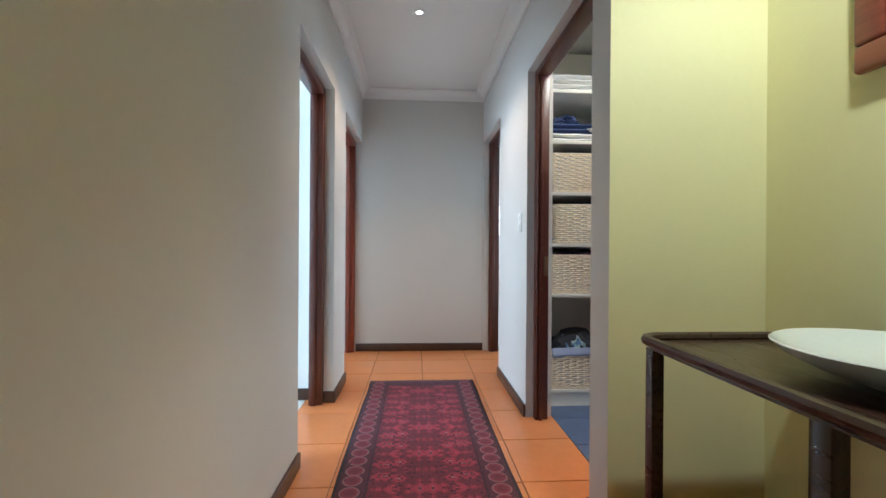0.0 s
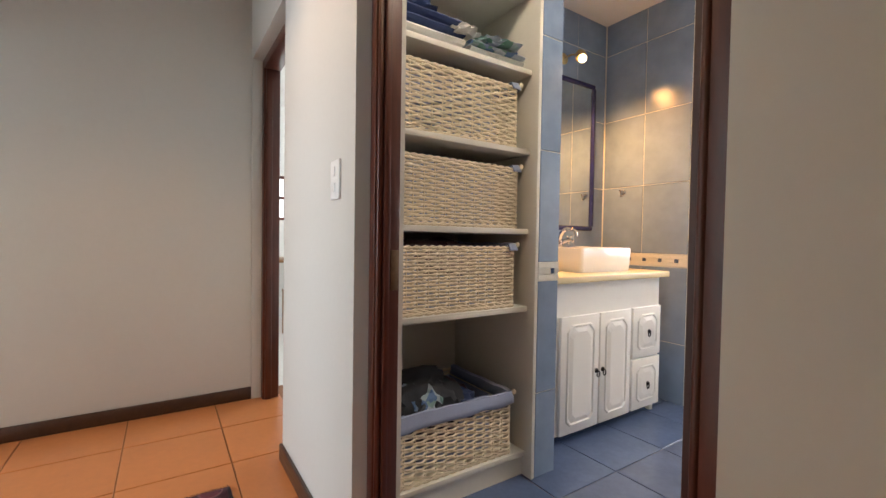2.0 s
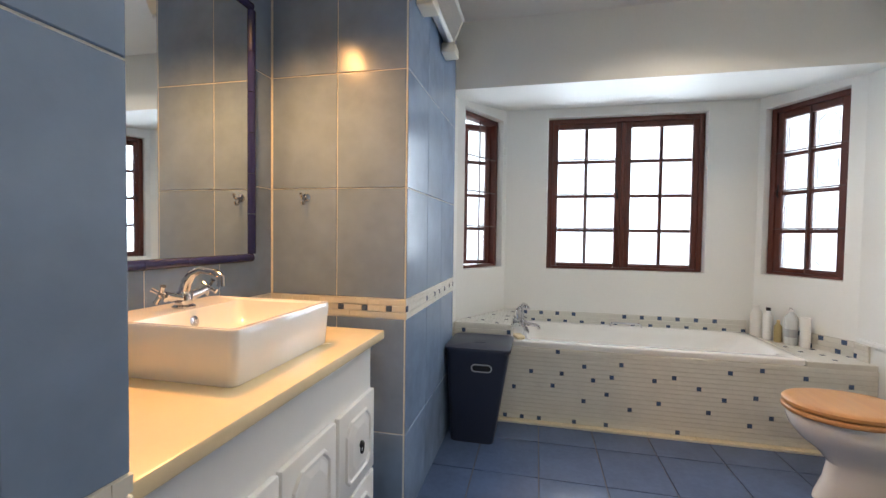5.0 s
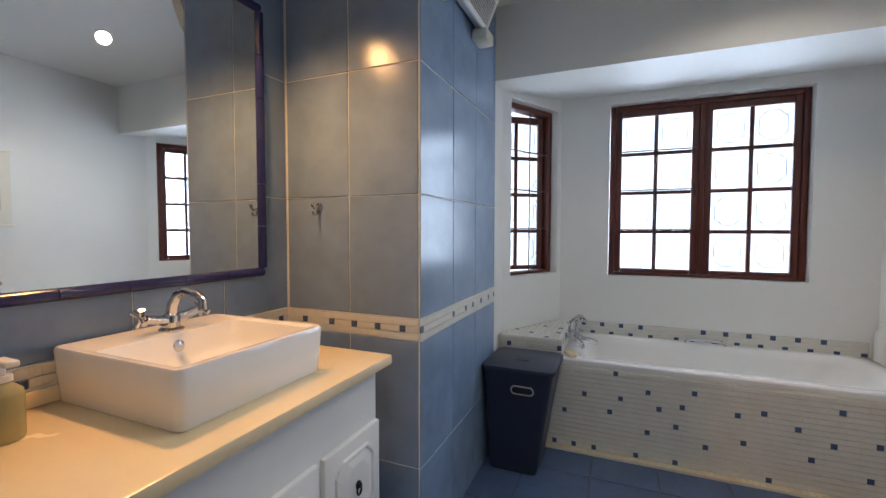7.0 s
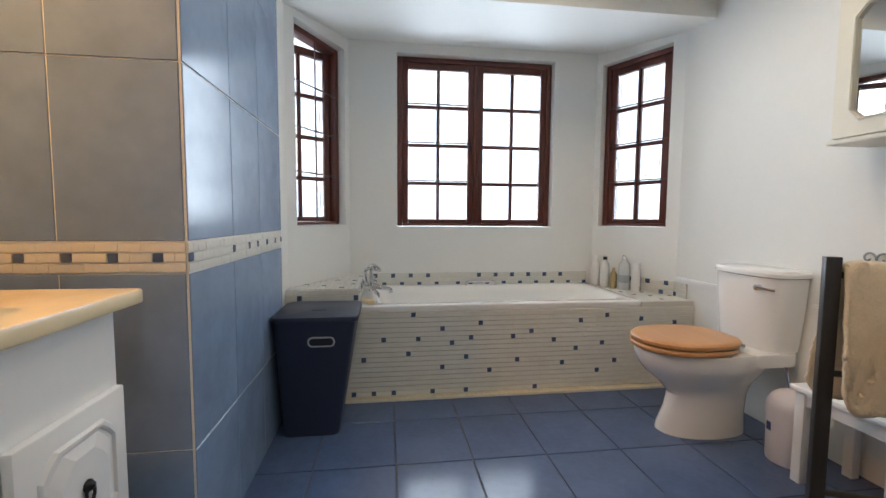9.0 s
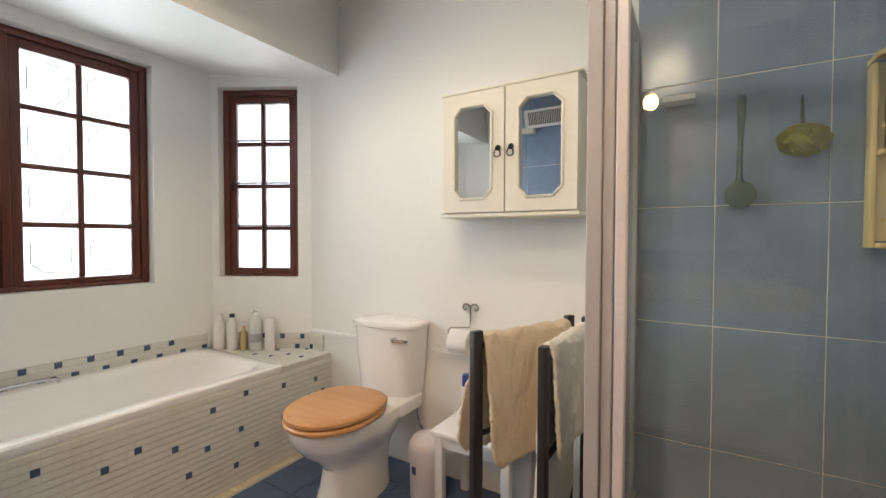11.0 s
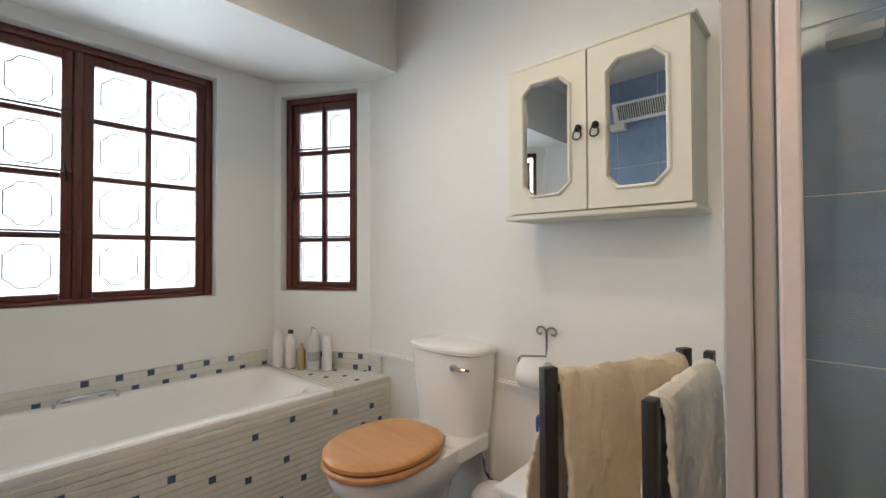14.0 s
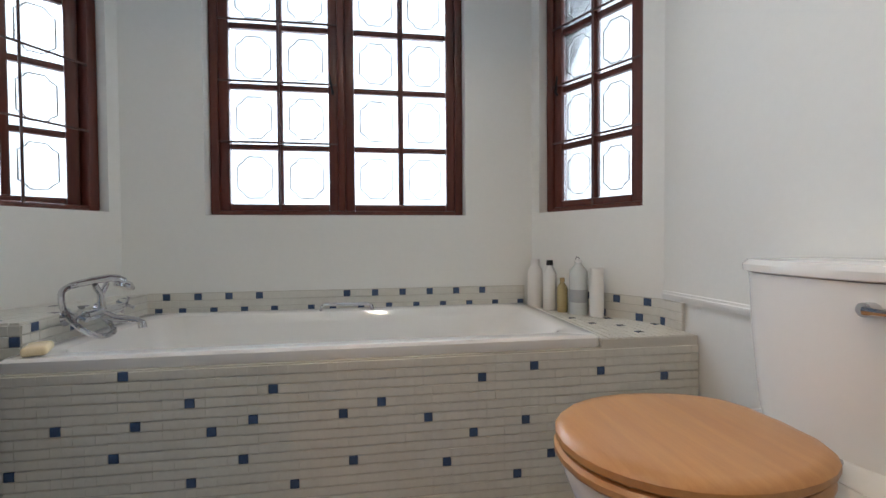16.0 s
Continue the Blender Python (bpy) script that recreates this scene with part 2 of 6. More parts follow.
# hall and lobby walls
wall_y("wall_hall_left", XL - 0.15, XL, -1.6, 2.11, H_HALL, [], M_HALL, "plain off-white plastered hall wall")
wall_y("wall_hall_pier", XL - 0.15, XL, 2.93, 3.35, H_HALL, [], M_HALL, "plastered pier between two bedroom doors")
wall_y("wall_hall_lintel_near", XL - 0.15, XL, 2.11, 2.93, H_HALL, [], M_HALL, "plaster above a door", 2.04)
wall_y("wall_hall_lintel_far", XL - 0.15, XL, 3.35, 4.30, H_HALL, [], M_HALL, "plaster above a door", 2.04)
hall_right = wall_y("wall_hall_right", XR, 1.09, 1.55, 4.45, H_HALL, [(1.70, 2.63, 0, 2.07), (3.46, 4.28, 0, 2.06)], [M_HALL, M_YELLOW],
                    "pale plastered hall wall with two doorways")
for f in hall_right.data.polygons:
    if f.normal.y < -0.9 and f.center.y < 1.56:
        f.material_index = 1
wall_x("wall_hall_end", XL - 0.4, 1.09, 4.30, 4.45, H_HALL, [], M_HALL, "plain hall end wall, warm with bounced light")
wall_x("wall_lobby_north", 1.09, 1.79, 1.55, 1.69, H_HALL, [], [M_YELLOW], "pale yellow plastered wall")
wall_y("wall_lobby_east", 1.50, 1.785, -1.6, 1.55, H_HALL, [], [M_YELLOW], "pale yellow plastered wall")
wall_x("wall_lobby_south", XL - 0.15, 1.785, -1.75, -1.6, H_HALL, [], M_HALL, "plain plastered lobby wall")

# bathroom walls
M_BATH = M_WALL
wall_x("wall_bath_south", 1.50, 4.46, 0.32, 0.48, 2.6, [], M_BATH, "white plastered bathroom wall")
wall_y("wall_shower_side", 1.785, 1.79, 0.48, 1.69, 2.6, [], M_BATH, "white plastered wall beside the shower")
wall_x("wall_bath_north", 1.09, 3.13, 3.42, 3.6, 2.6, [], M_BATH, "wall behind the vanity")
structure("wall_nib", box(3.130, 4.085, 2.810, 3.6, 0, 2.6), M_GROUT, "projecting tiled nib wall", "wall")
structure("wall_pier", box(1.783, 1.902, 2.748, 3.42, 0, 2.6), M_GROUT, "narrow tiled pier beside the linen shelves", "wall")
wall_x("wall_bay_north", 4.085, 4.46, 2.85, 3.05, 2.6, [], M_BATH, "white plastered bay wall")
WIN_MAIN = (1.095, 2.23, 0.93, 2.12)
wall_y("wall_bay_main", 4.96, 5.2, 0.772, 2.557, 2.6, [WIN_MAIN], M_BATH, "white plastered bay wall with a window")


def cant(a, b):
    """The axes of a slanted bay wall: x along it from a to b, y outwards."""
    a, b = Vector(a), Vector(b)
    d = (b - a).normalized()
    n = Vector((-d.y, d.x, 0))
    if n.x < 0:
        n = -n
    return Matrix(((d.x, n.x, 0, a.x), (d.y, n.y, 0, a.y), (0, 0, 1, 0), (0, 0, 0, 1))), (b - a).length


CANT_R, LEN_R = cant((4.96, 0.772, 0), (4.41, 0.48, 0))
CANT_L, LEN_L = cant((4.96, 2.557, 0), (4.41, 2.85, 0))
WIN_SIDE = (0.045, 0.542, 0.94, 2.10)
for nm, m, ln in (("wall_bay_right", CANT_R, LEN_R), ("wall_bay_left", CANT_L, LEN_L)):
    structure(nm, boxes([(a, b, 0, 0.24, lo, hi) for a, b, lo, hi in wall_rows(-0.0, ln + 0.05, 0, 2.6, [WIN_SIDE])], m=m), M_BATH,
              "white plastered slanted bay wall with a window", "wall")

# ceilings, the beam in front of the bay and its sloping underside
structure("ceiling_hall", box(-0.5, 1.6, -1.75, 4.45, H_HALL, H_HALL + 0.1), M_CEIL, "white hall ceiling", "ceiling")
structure("ceiling_bath", box(1.0, 4.2, 0.3, 3.6, H_BATH, H_BATH + 0.1), M_CEIL, "white bathroom ceiling", "ceiling")
bm = bmesh.new()
ring_loft(bm, [[Vector((4.18, y, 2.112)), Vector((5.1, y, 2.20)), Vector((5.1, y, 2.62)), Vector((4.18, y, 2.62))] for y in (0.4, 2.95)])
structure("beam_bay", bm, M_BATH, "plastered beam with the sloping bay ceiling", "beam")


def cornice(name, p0, p1, inward, z):
    """A coved plaster moulding between wall and ceiling."""
    p0, p1, n = Vector(p0), Vector(p1), Vector(inward)
    prof = [(0, -0.085), (0.012, -0.085), (0.016, -0.072)] + [(0.016 + 0.056 * (1 - math.cos(a)), -0.072 + 0.056 * math.sin(a)) for a in
                                                               [k * math.pi / 12 for k in range(1, 7)]] + [(0.085, -0.012), (0.085, 0)]
    bm = bmesh.new()
    ring_loft(bm, [[p + n * u + Vector((0, 0, z + w)) for u, w in prof] + [p + Vector((0, 0, z))] for p in (p0, p1)])
    return structure(name, bm, M_CEIL, "white coved plaster cornice", "cornice", True)


cornice("cornice_hall_left", (XL, -1.6, 0), (XL, 4.30, 0), (1, 0, 0), H_HALL)
cornice("cornice_hall_right", (XR, 1.55, 0), (XR, 4.30, 0), (-1, 0, 0), H_HALL)
cornice("cornice_hall_end", (XL, 4.30, 0), (XR, 4.30, 0), (0, -1, 0), H_HALL)
cornice("cornice_lobby", (XR, 1.55, 0), (1.5, 1.55, 0), (0, -1, 0), H_HALL)

# floors: a bed of grout with the tiles laid on it at the end of the file
structure("floor_hall", box(-0.45, 1.785, -1.75, 4.45, -0.1, -0.004), M_TERRAGROUT, "glossy orange terracotta tiled hall floor", "floor")
structure("floor_bath", box(1.0, 5.2, 0.3, 3.6, -0.1, -0.0045), M_FLOORGROUT, "slate-blue tiled bathroom floor", "floor")
structure("floor_bedroom", box(-3.6, -0.45, -0.4, 6.2, -0.1, -0.006), M_GROUT, "pale tiled bedroom floor", "floor")
structure("floor_study", box(1.0, 5.0, 3.6, 7.2, -0.1, -0.006), M_GROUT, "pale tiled study floor", "floor")

# rooms beyond the hall's other doors
wall_y("wall_bedroom_west", -3.7, -3.55, -0.4, 6.2, 2.6, [(0.8, 2.4, 0.9, 2.1), (4.0, 5.4, 0.9, 2.1)], M_WALL, "white bedroom wall with windows")
wall_x("wall_bedroom_divider", -3.55, XL - 0.151, 2.99, 3.30, 2.6, [], M_WALL, "white wall between bedrooms")
wall_x("wall_bedroom_south", -3.55, XL - 0.15, -0.4, -0.25, 2.6, [], M_WALL, "white bedroom wall")
wall_x("wall_bedroom_north", -3.55, XL - 0.4, 6.0, 6.2, 2.6, [], M_WALL, "white bedroom wall")
wall_y("wall_bedroom_far_side", XL - 0.55, XL - 0.401, 4.30, 6.0, 2.6, [], M_WALL, "white bedroom wall")
structure("ceiling_bedroom", box(-3.6, -0.41, -0.4, 6.2, 2.6, 2.7), M_CEIL, "white bedroom ceiling", "ceiling")
wall_y("wall_study_east", 4.7, 4.85, 3.61, 7.2, 2.6, [(4.2, 6.0, 0.95, 2.0)], M_WALL, "white study wall with a window")
wall_x("wall_study_north", 1.09, 4.7, 7.0, 7.2, 2.6, [(1.3, 2.5, 1.2, 1.75)], M_WALL, "white study wall")
wall_y("wall_study_west", 0.94, 1.09, 4.45, 7.0, 2.6, [], M_WALL, "white study wall")
structure("ceiling_study", box(1.09, 4.8, 3.6, 7.2, 2.6, 2.7), M_CEIL, "white study ceiling", "ceiling")

# skirtings
def skirting(name, x0, x1, y0, y1):
    structure(name, box(x0, x1, y0, y1, 0, 0.075, 0.006), M_SKIRT, "dark stained wooden skirting", "skirting", True)


skirting("baseboard_hall_left", XL, XL + 0.016, -1.6, 2.108)
skirting("baseboard_pier", XL, XL + 0.016, 2.93, 3.35)
skirting("baseboard_pier_return", XL - 0.1, XL + 0.016, 2.914, 2.93)
skirting("baseboard_hall_right", XR - 0.016, XR, 2.63, 3.46)
skirting("baseboard_hall_end", XL - 0.05, XR + 0.05, 4.284, 4.30)
skirting("baseboard_lobby", XR, 1.5, 1.534, 1.55)
skirting("baseboard_hall_right_near", XR - 0.016, XR, 1.534, 1.70)
skirting("baseboard_bedroom", -2.2, XL - 0.16, 2.974, 2.99)


# door frames
def door_frame(name, x0, x1, y0, y1, top, mat, label):
    fr = tagged(new(name), label, "door frame", "", "structure")
    w = 0.055
    for nm, b in (("jamb", (x0, x1, y0, y0 + w, 0, top)), ("jamb", (x0, x1, y1 - w, y1, 0, top)), ("head", (x0, x1, y0 + w, y1 - w, top - w, top)),
                  ("stop", (x0 + 0.012, x0 + 0.05, y0 + w, y0 + w + 0.013, 0, top - w)), ("stop", (x0 + 0.012, x0 + 0.05, y1 - w - 0.013, y1 - w, 0, top - w))):
        part(nm, box(*b, 0.005), mat, fr)
    return fr


bath_frame = tagged(new("door_frame_bath"), "dark stained wooden door frame of the bathroom", "door frame", "", "structure")
for y0, y1, s0, s1, c0, c1 in ((2.592, 2.628, 2.572, 2.5915, 2.580, 2.5915), (1.702, 1.738, 1.7385, 1.758, 1.7385, 1.750)):
    part("jamb", box(0.978, 1.058, y0, y1, 0, 2.068, 0.004), M_DARKWOOD, bath_frame)
    part("stop", box(1.000, 1.018, s0, s1, 0, 2.032, 0.003), M_DARKWOOD, bath_frame)
    part("bead", box(0.982, 0.9995, c0, c1, 0, 2.032, 0.005, 3), M_DARKWOOD, bath_frame)
part("head", box(0.978, 1.058, 1.7385, 2.5915, 2.033, 2.068, 0.004), M_DARKWOOD, bath_frame)
door_frame("door_frame_study", 0.99, 1.085, 3.462, 4.29, 2.058, M_DARKWOOD, "dark stained wooden door frame")
door_frame("door_frame_bedroom", XL - 0.145, XL - 0.06, 2.112, 2.928, 2.038, M_DARKWOOD, "dark stained wooden bedroom door frame")
door_frame("door_frame_bedroom_far", XL - 0.145, XL - 0.06, 3.352, 4.298, 2.038, M_LITFRAME, "red-brown wooden bedroom door frame, tinted as if warmly lit")

# ---- windows of the bay ----
M_PANE, nt, b = material("frosted_window_glass")
nt.nodes.remove(b)
tr, gl, mx, lw = (nt.nodes.new(k) for k in ("ShaderNodeBsdfTransparent", "ShaderNodeBsdfGlossy", "ShaderNodeMixShader", "ShaderNodeFresnel"))
tr.inputs[0].default_value = (0.97, 0.98, 0.98, 1)
gl.inputs["Roughness"].default_value = 0.12
nt.links.new(lw.outputs[0], mx.inputs[0])
nt.links.new(tr.outputs[0], mx.inputs[1])
nt.links.new(gl.outputs[0], mx.inputs[2])
nt.links.new(mx.outputs[0], nt.nodes["Material Output"].inputs[0])
M_ETCH = surface("etched_line", (0.55, 0.55, 0.55), 0.6, vary=0.05, relief=0)
M_BAR = surface("painted_burglar_bar", (0.10, 0.05, 0.04), 0.5, vary=0.1)


def motif(w, h):
    """The outline etched on a pane: a square whose corners are scooped out between two small steps."""
    a, b, m = 0.37 * w, 0.38 * h, min(w, h)
    r, e = 0.17 * m, 0.03 * m
    side = [(a, b - r - e), (a - e, b - r - e)]
    scoop = [(a - r * math.sin(t), b - r * math.cos(t)) for t in [math.pi / 12 * k for k in range(1, 6)]]
    first = side + scoop + [(a - r - e, b - e), (a - r - e, b)]
    out = list(first) + [(-x, y) for x, y in first[::-1]]
    return out + [(-x, -y) for x, y in out]


def casement(parent, m, x0, x1, z0, z1, cols=2, rows=4, handle=0):
    """A sash in the plane y=0 of m: stiles, rails, glazing bars, panes."""
    sash = new("sash")
    sash.parent = parent
    sash.matrix_basis = m
    s, lo, hi = 0.042, 0.030, 0.046
    for nm, b in (("stile", (x0, x0 + s, -0.02, 0.022, z0, z1)), ("stile", (x1 - s, x1, -0.02, 0.022, z0, z1)),
                  ("rail", (x0 + s, x1 - s, -0.02, 0.022, z0, z0 + lo)), ("rail", (x0 + s, x1 - s, -0.02, 0.022, z1 - hi, z1))):
        part(nm, box(*b, 0.006), M_REDWOOD, sash)
    g = 0.026
    pw, ph = (x1 - x0 - 2 * s - (cols - 1) * g) / cols, (z1 - z0 - lo - hi - (rows - 1) * g) / rows
    for i in range(1, cols):
        x = x0 + s + i * pw + (i - 1) * g
        part("glazing_bar", box(x, x + g, -0.014, 0.016, z0 + lo, z1 - hi, 0.005), M_REDWOOD, sash)
    for j in range(1, rows):
        z = z0 + lo + j * ph + (j - 1) * g
        part("glazing_bar", box(x0 + s, x1 - s, -0.0125, 0.0145, z, z + g, 0.005), M_REDWOOD, sash)
    for i in range(cols):
        for j in range(rows):
            cx, cz = x0 + s + i * (pw + g) + pw / 2, z0 + lo + j * (ph + g) + ph / 2
            pane = part("pane", box(cx - pw / 2, cx + pw / 2, 0.003, 0.007, cz - ph / 2, cz + ph / 2), M_PANE, sash, "obscured glass pane", False)
            pane.visible_shadow = False
            pts = [Vector((cx + u, 0.0018, cz + v)) for u, v in motif(pw, ph)]
            part("etching", tube(pts, 0.0027, 4, closed=True), M_ETCH, sash, "etched outline with scooped corners", False)
    if handle:
        x = x1 - s / 2 if handle > 0 else x0 + s / 2
        part("stay", tube([(x, -0.021, (z0 + z1) / 2 - 0.03), (x, -0.035, (z0 + z1) / 2 - 0.02), (x - 0.012 * handle, -0.04, (z0 + z1) / 2 + 0.05)], [0.006, 0.006, 0.004], 8),
             M_IRON, sash, "dark metal window catch")
    return sash


def window(name, m, width, z0, z1, leaves, label):
    """A timber window; m: x along the wall, y outwards, at the frame's inner face."""
    w = tagged(new(name), label, "window", "", "structure")
    w.matrix_basis = m
    f = 0.036
    for b in ((0, f, 0, 0.075, z0, z1), (width - f, width, 0, 0.075, z0, z1), (f, width - f, 0, 0.075, z0, z0 + 0.02), (f, width - f, 0, 0.075, z1 - f, z1)):
        part("frame", box(*b, 0.005), M_REDWOOD, w)
    if leaves == 2:
        part("mullion", box(width / 2 - 0.016, width / 2 + 0.016, 0, 0.07, z0 + 0.02, z1 - f, 0.005), M_REDWOOD, w)
    return w, f


def bar_heights(z0, z1):
    p = (z1 - z0 - 0.076 - 0.078) / 4
    return [z0 + 0.03 + j * p + (j - 1) * 0.026 + 0.013 for j in (1, 2, 3)]


BARS_M, BARS_S = bar_heights(0.953, 2.081), bar_heights(0.963, 2.062)
MAIN_M = Matrix(((0, 1, 0, 5.015), (-1, 0, 0, 2.227), (0, 0, 1, 0), (0, 0, 0, 1)))
w1, f = window("window_1", MAIN_M, 1.129, 0.933, 2.117, 2, "red-brown timber window with two four-by-two paned sashes")
casement(w1, pose(0, 0.03, 0), f, 0.5645 - 0.016, 0.933 + 0.02, 2.117 - f, handle=1)
casement(w1, pose(0, 0.03, 0), 0.5645 + 0.016, 1.129 - f, 0.933 + 0.02, 2.117 - f)
side_r = CANT_R @ pose(0.047, 0.05, 0)
w2, f = window("window_2", side_r, 0.493, 0.943, 2.098, 1, "narrow red-brown timber window with small panes")
casement(w2, pose(0, 0.03, 0), f, 0.493 - f, 0.943 + 0.02, 2.098 - f, handle=-1)
side_l = CANT_L @ pose(0.047, 0.05, 0)
w3, f = window("window_3", side_l, 0.493, 0.943, 2.098, 1, "narrow red-brown timber window with its sash standing open")
casement(w3, pose(f, 0.06, 0) @ pose(0, 0, 0, 0, 0, 24), 0, 0.493 - 2 * f, 0.943 + 0.02, 2.098 - f, handle=1)
# inside the frames: a slim metal grille that follows the glazing bars
for w, x0, x1, zs in ((w2, 0.036, 0.457, BARS_S), (w3, 0.036, 0.457, BARS_S), (w1, 0.036, 0.5485, BARS_M)):
    for z in zs:
        part("burglar_bar", box(x0, x1, -0.003, 0.004, z + 0.014, z + 0.022, 0.001), M_BAR, w, "thin brown burglar bar")
    part("burglar_bar", box((x0 + x1) / 2 - 0.004, (x0 + x1) / 2 + 0.004, -0.002, 0.005, 0.955, 2.06, 0.001), M_BAR, w, "thin brown burglar bar")


# the white overcast sky seen through the obscured glass
M_SKY = lamp_surface("overcast_sky", (0.97, 0.99, 1.0), 1.25)
bm = bmesh.new()
arc = [(5.2 + 2.0 * math.cos(radians(a)) - 0.6, 1.66 + 2.6 * math.sin(radians(a))) for a in range(-80, 81, 10)]
ring_loft(bm, [[Vector((x, y, z)) for x, y in arc] for z in (0.2, 3.4)], False, False, False)
structure("backdrop", bm, M_SKY, "white overcast sky beyond the windows", "sky")

# ---- small tile pieces ----
PIECES = {}


def piece_mesh(w, h, t, mat, edge=0.002):
    """A flat tile, w along x, h along z, its face at y = -t, with a chamfered rim."""
    key = (round(w, 4), round(h, 4), round(t, 4), mat.name)
    if key not in PIECES:
        bm = bmesh.new()
        a, b, e = w / 2, h / 2, edge
        ring_loft(bm, [[Vector(p) for p in ((-a, y, -b), (a, y, -b), (a, y, b), (-a, y, b))] for y in (0, -t + e)] +
                  [[Vector(p) for p in ((-a + e, -t, -b + e), (a - e, -t, -b + e), (a - e, -t, b - e), (-a + e, -t, b - e))]], False, True)
        PIECES[key] = to_mesh("tile", bm, mat)
    return PIECES[key]


def piece(name, me, m, parent):
    ob = bpy.data.objects.new(name, me)
    scene.collection.objects.link(ob)
    ob.parent = parent
    ob.matrix_basis = m
    return ob


def facing(origin, along, up, out):
    """Axes with x along a surface, z up it and -y out of it."""
    u, w, n = Vector(along).normalized(), Vector(up).normalized(), -Vector(out).normalized()
    o = Vector(origin)
    return Matrix(((u.x, n.x, w.x, o.x), (u.y, n.y, w.y, o.y), (u.z, n.z, w.z, o.z), (0, 0, 0, 1)))


def mosaic(parent, m, width, height, pitch, dark, chance=0.07, rows_dark=None, seed=1, gap=0.003, inside=None, zig=0):
    """Small square tiles over a rectangle of m: the pale ones joined, the dark ones each apart."""
    rnd = random.Random(seed)
    nu, nv = max(1, round(width / pitch)), max(1, round(height / pitch))
    pu, pv = width / nu, height / nv
    bm = bmesh.new()
    me = piece_mesh(pu - gap, pv - gap, 0.0045, dark, 0.0012)
    last = {}
    for j in range(nv):
        for i in range(nu):
            x, z = (i + 0.5) * pu, (j + 0.5) * pv
            if inside and not inside(x, z):
                continue
            wanted = (rows_dark is None or j in rows_dark) and rnd.random() < chance and all(abs(i - q) > 3 for jj in (j, j - 1, j - 2) for q in last.get(jj, ()))
            if zig:
                wanted = j in rows_dark and (i + (zig // 2 if j else 0)) % zig == rnd.choice((0, 0, 0, 1)) and i - last.get(j, [-9])[-1] > 2
            if wanted:
                last.setdefault(j, []).append(i)
                piece("blue_tile", me, m @ Matrix.Translation((x, 0, z)), parent)
                continue
            a, b, e = (pu - 0.0002) / 2, (pv - gap) / 2, 0.0012
            t = 0.004 + rnd.uniform(-0.0007, 0.0007)
            tilt = rnd.uniform(-0.0006, 0.0006)
            r0 = [m @ Vector((x + p, 0, z + q)) for p, q in ((-a, -b), (a, -b), (a, b), (-a, b))]
            r1 = [m @ Vector((x + p, -t + tilt * (1 if q > 0 else -1), z + q)) for p, q in ((-a + e * 0.1, -b + e), (a - e * 0.1, -b + e), (a - e * 0.1, b - e), (-a + e * 0.1, b - e))]
            ring_loft(bm, [r0, r1], False, True)
    ob = part("white_tiles", bm, M_MOSAIC, parent, "small cream mosaic tiles", False)
    tagged(ob, kind="stuff")


# ---- bath and its tiled surround ----
M_MOSAIC = surface("cream_mosaic_tile", (0.66, 0.645, 0.58), 0.3, vary=0.1, scale=9, grain=60, relief=0.05)
M_MOSBLUE = surface("blue_mosaic_tile", (0.065, 0.10, 0.18), 0.25, vary=0.3, scale=30, relief=0.05, per_object=True)
M_MOSGROUT = surface("mosaic_grout", (0.57, 0.55, 0.49), 0.85, vary=0.1, grain=150)
AP = 4.24                                     # face of the apron
surround = tagged(new("bath_surround"), "cream mosaic bath surround dotted with blue tiles", "bath surround")
part("apron", box(AP, 4.30, 0.484, 2.55, 0, 0.478), M_MOSGROUT, surround, "", False)
part("ledge", prism([(AP + 0.001, 0.485), (4.42, 0.485), (4.955, 0.775), (4.955, 0.815), (AP + 0.001, 0.815)], 0.0, 0.503), M_MOSGROUT, surround, "", False)
part("ledge", prism([(4.325, 2.46), (4.955, 2.46), (4.955, 2.555), (4.41, 2.845), (4.325, 2.845)], 0.0, 0.593), M_MOSGROUT, surround, "", False)
part("upstand", box(4.948, 4.959, 0.815, 2.46, 0.45, 0.598), M_MOSGROUT, surround, "", False)
part("upstand", box(0.0, LEN_R - 0.005, -0.012, -0.001, 0.5, 0.598, m=CANT_R), M_MOSGROUT, surround, "", False)
part("upstand", box(AP + 0.06, 4.41, 0.484, 0.492, 0.5, 0.598), M_MOSGROUT, surround, "", False)
M_EDGING = surface("yellowed_cream_tile", (0.64, 0.57, 0.40), 0.5, vary=0.18, scale=12, grain=60, per_object=True)
part("toe_strip", box(4.193, AP - 0.001, 0.484, 2.55, 0, 0.010), M_MOSGROUT, surround, "bed of the edging at the floor", False)
for k in range(77):
    piece("edging_tile", piece_mesh(0.0245, 0.043, 0.0055, M_EDGING, 0.0015), facing((4.2165, 0.484 + 0.0268 * (k + 0.5), 0.010), (0, 1, 0), (-1, 0, 0), (0, 0, 1)), surround)
mosaic(surround, facing((AP, 2.55, 0.016), (0, -1, 0), (0, 0, 1), (-1, 0, 0)), 2.066, 0.46, 0.0268, M_MOSBLUE, 0.05, seed=5)
mosaic(surround, facing((4.325, 2.845, 0.50), (0, -1, 0), (0, 0, 1), (-1, 0, 0)), 0.385, 0.093, 0.0268, M_MOSBLUE, 0.5, rows_dark=(1,), seed=3)
mosaic(surround, facing((4.325, 2.46, 0.51), (1, 0, 0), (0, 0, 1), (0, -1, 0)), 0.62, 0.083, 0.03,
       M_MOSBLUE, 0.1, seed=9)
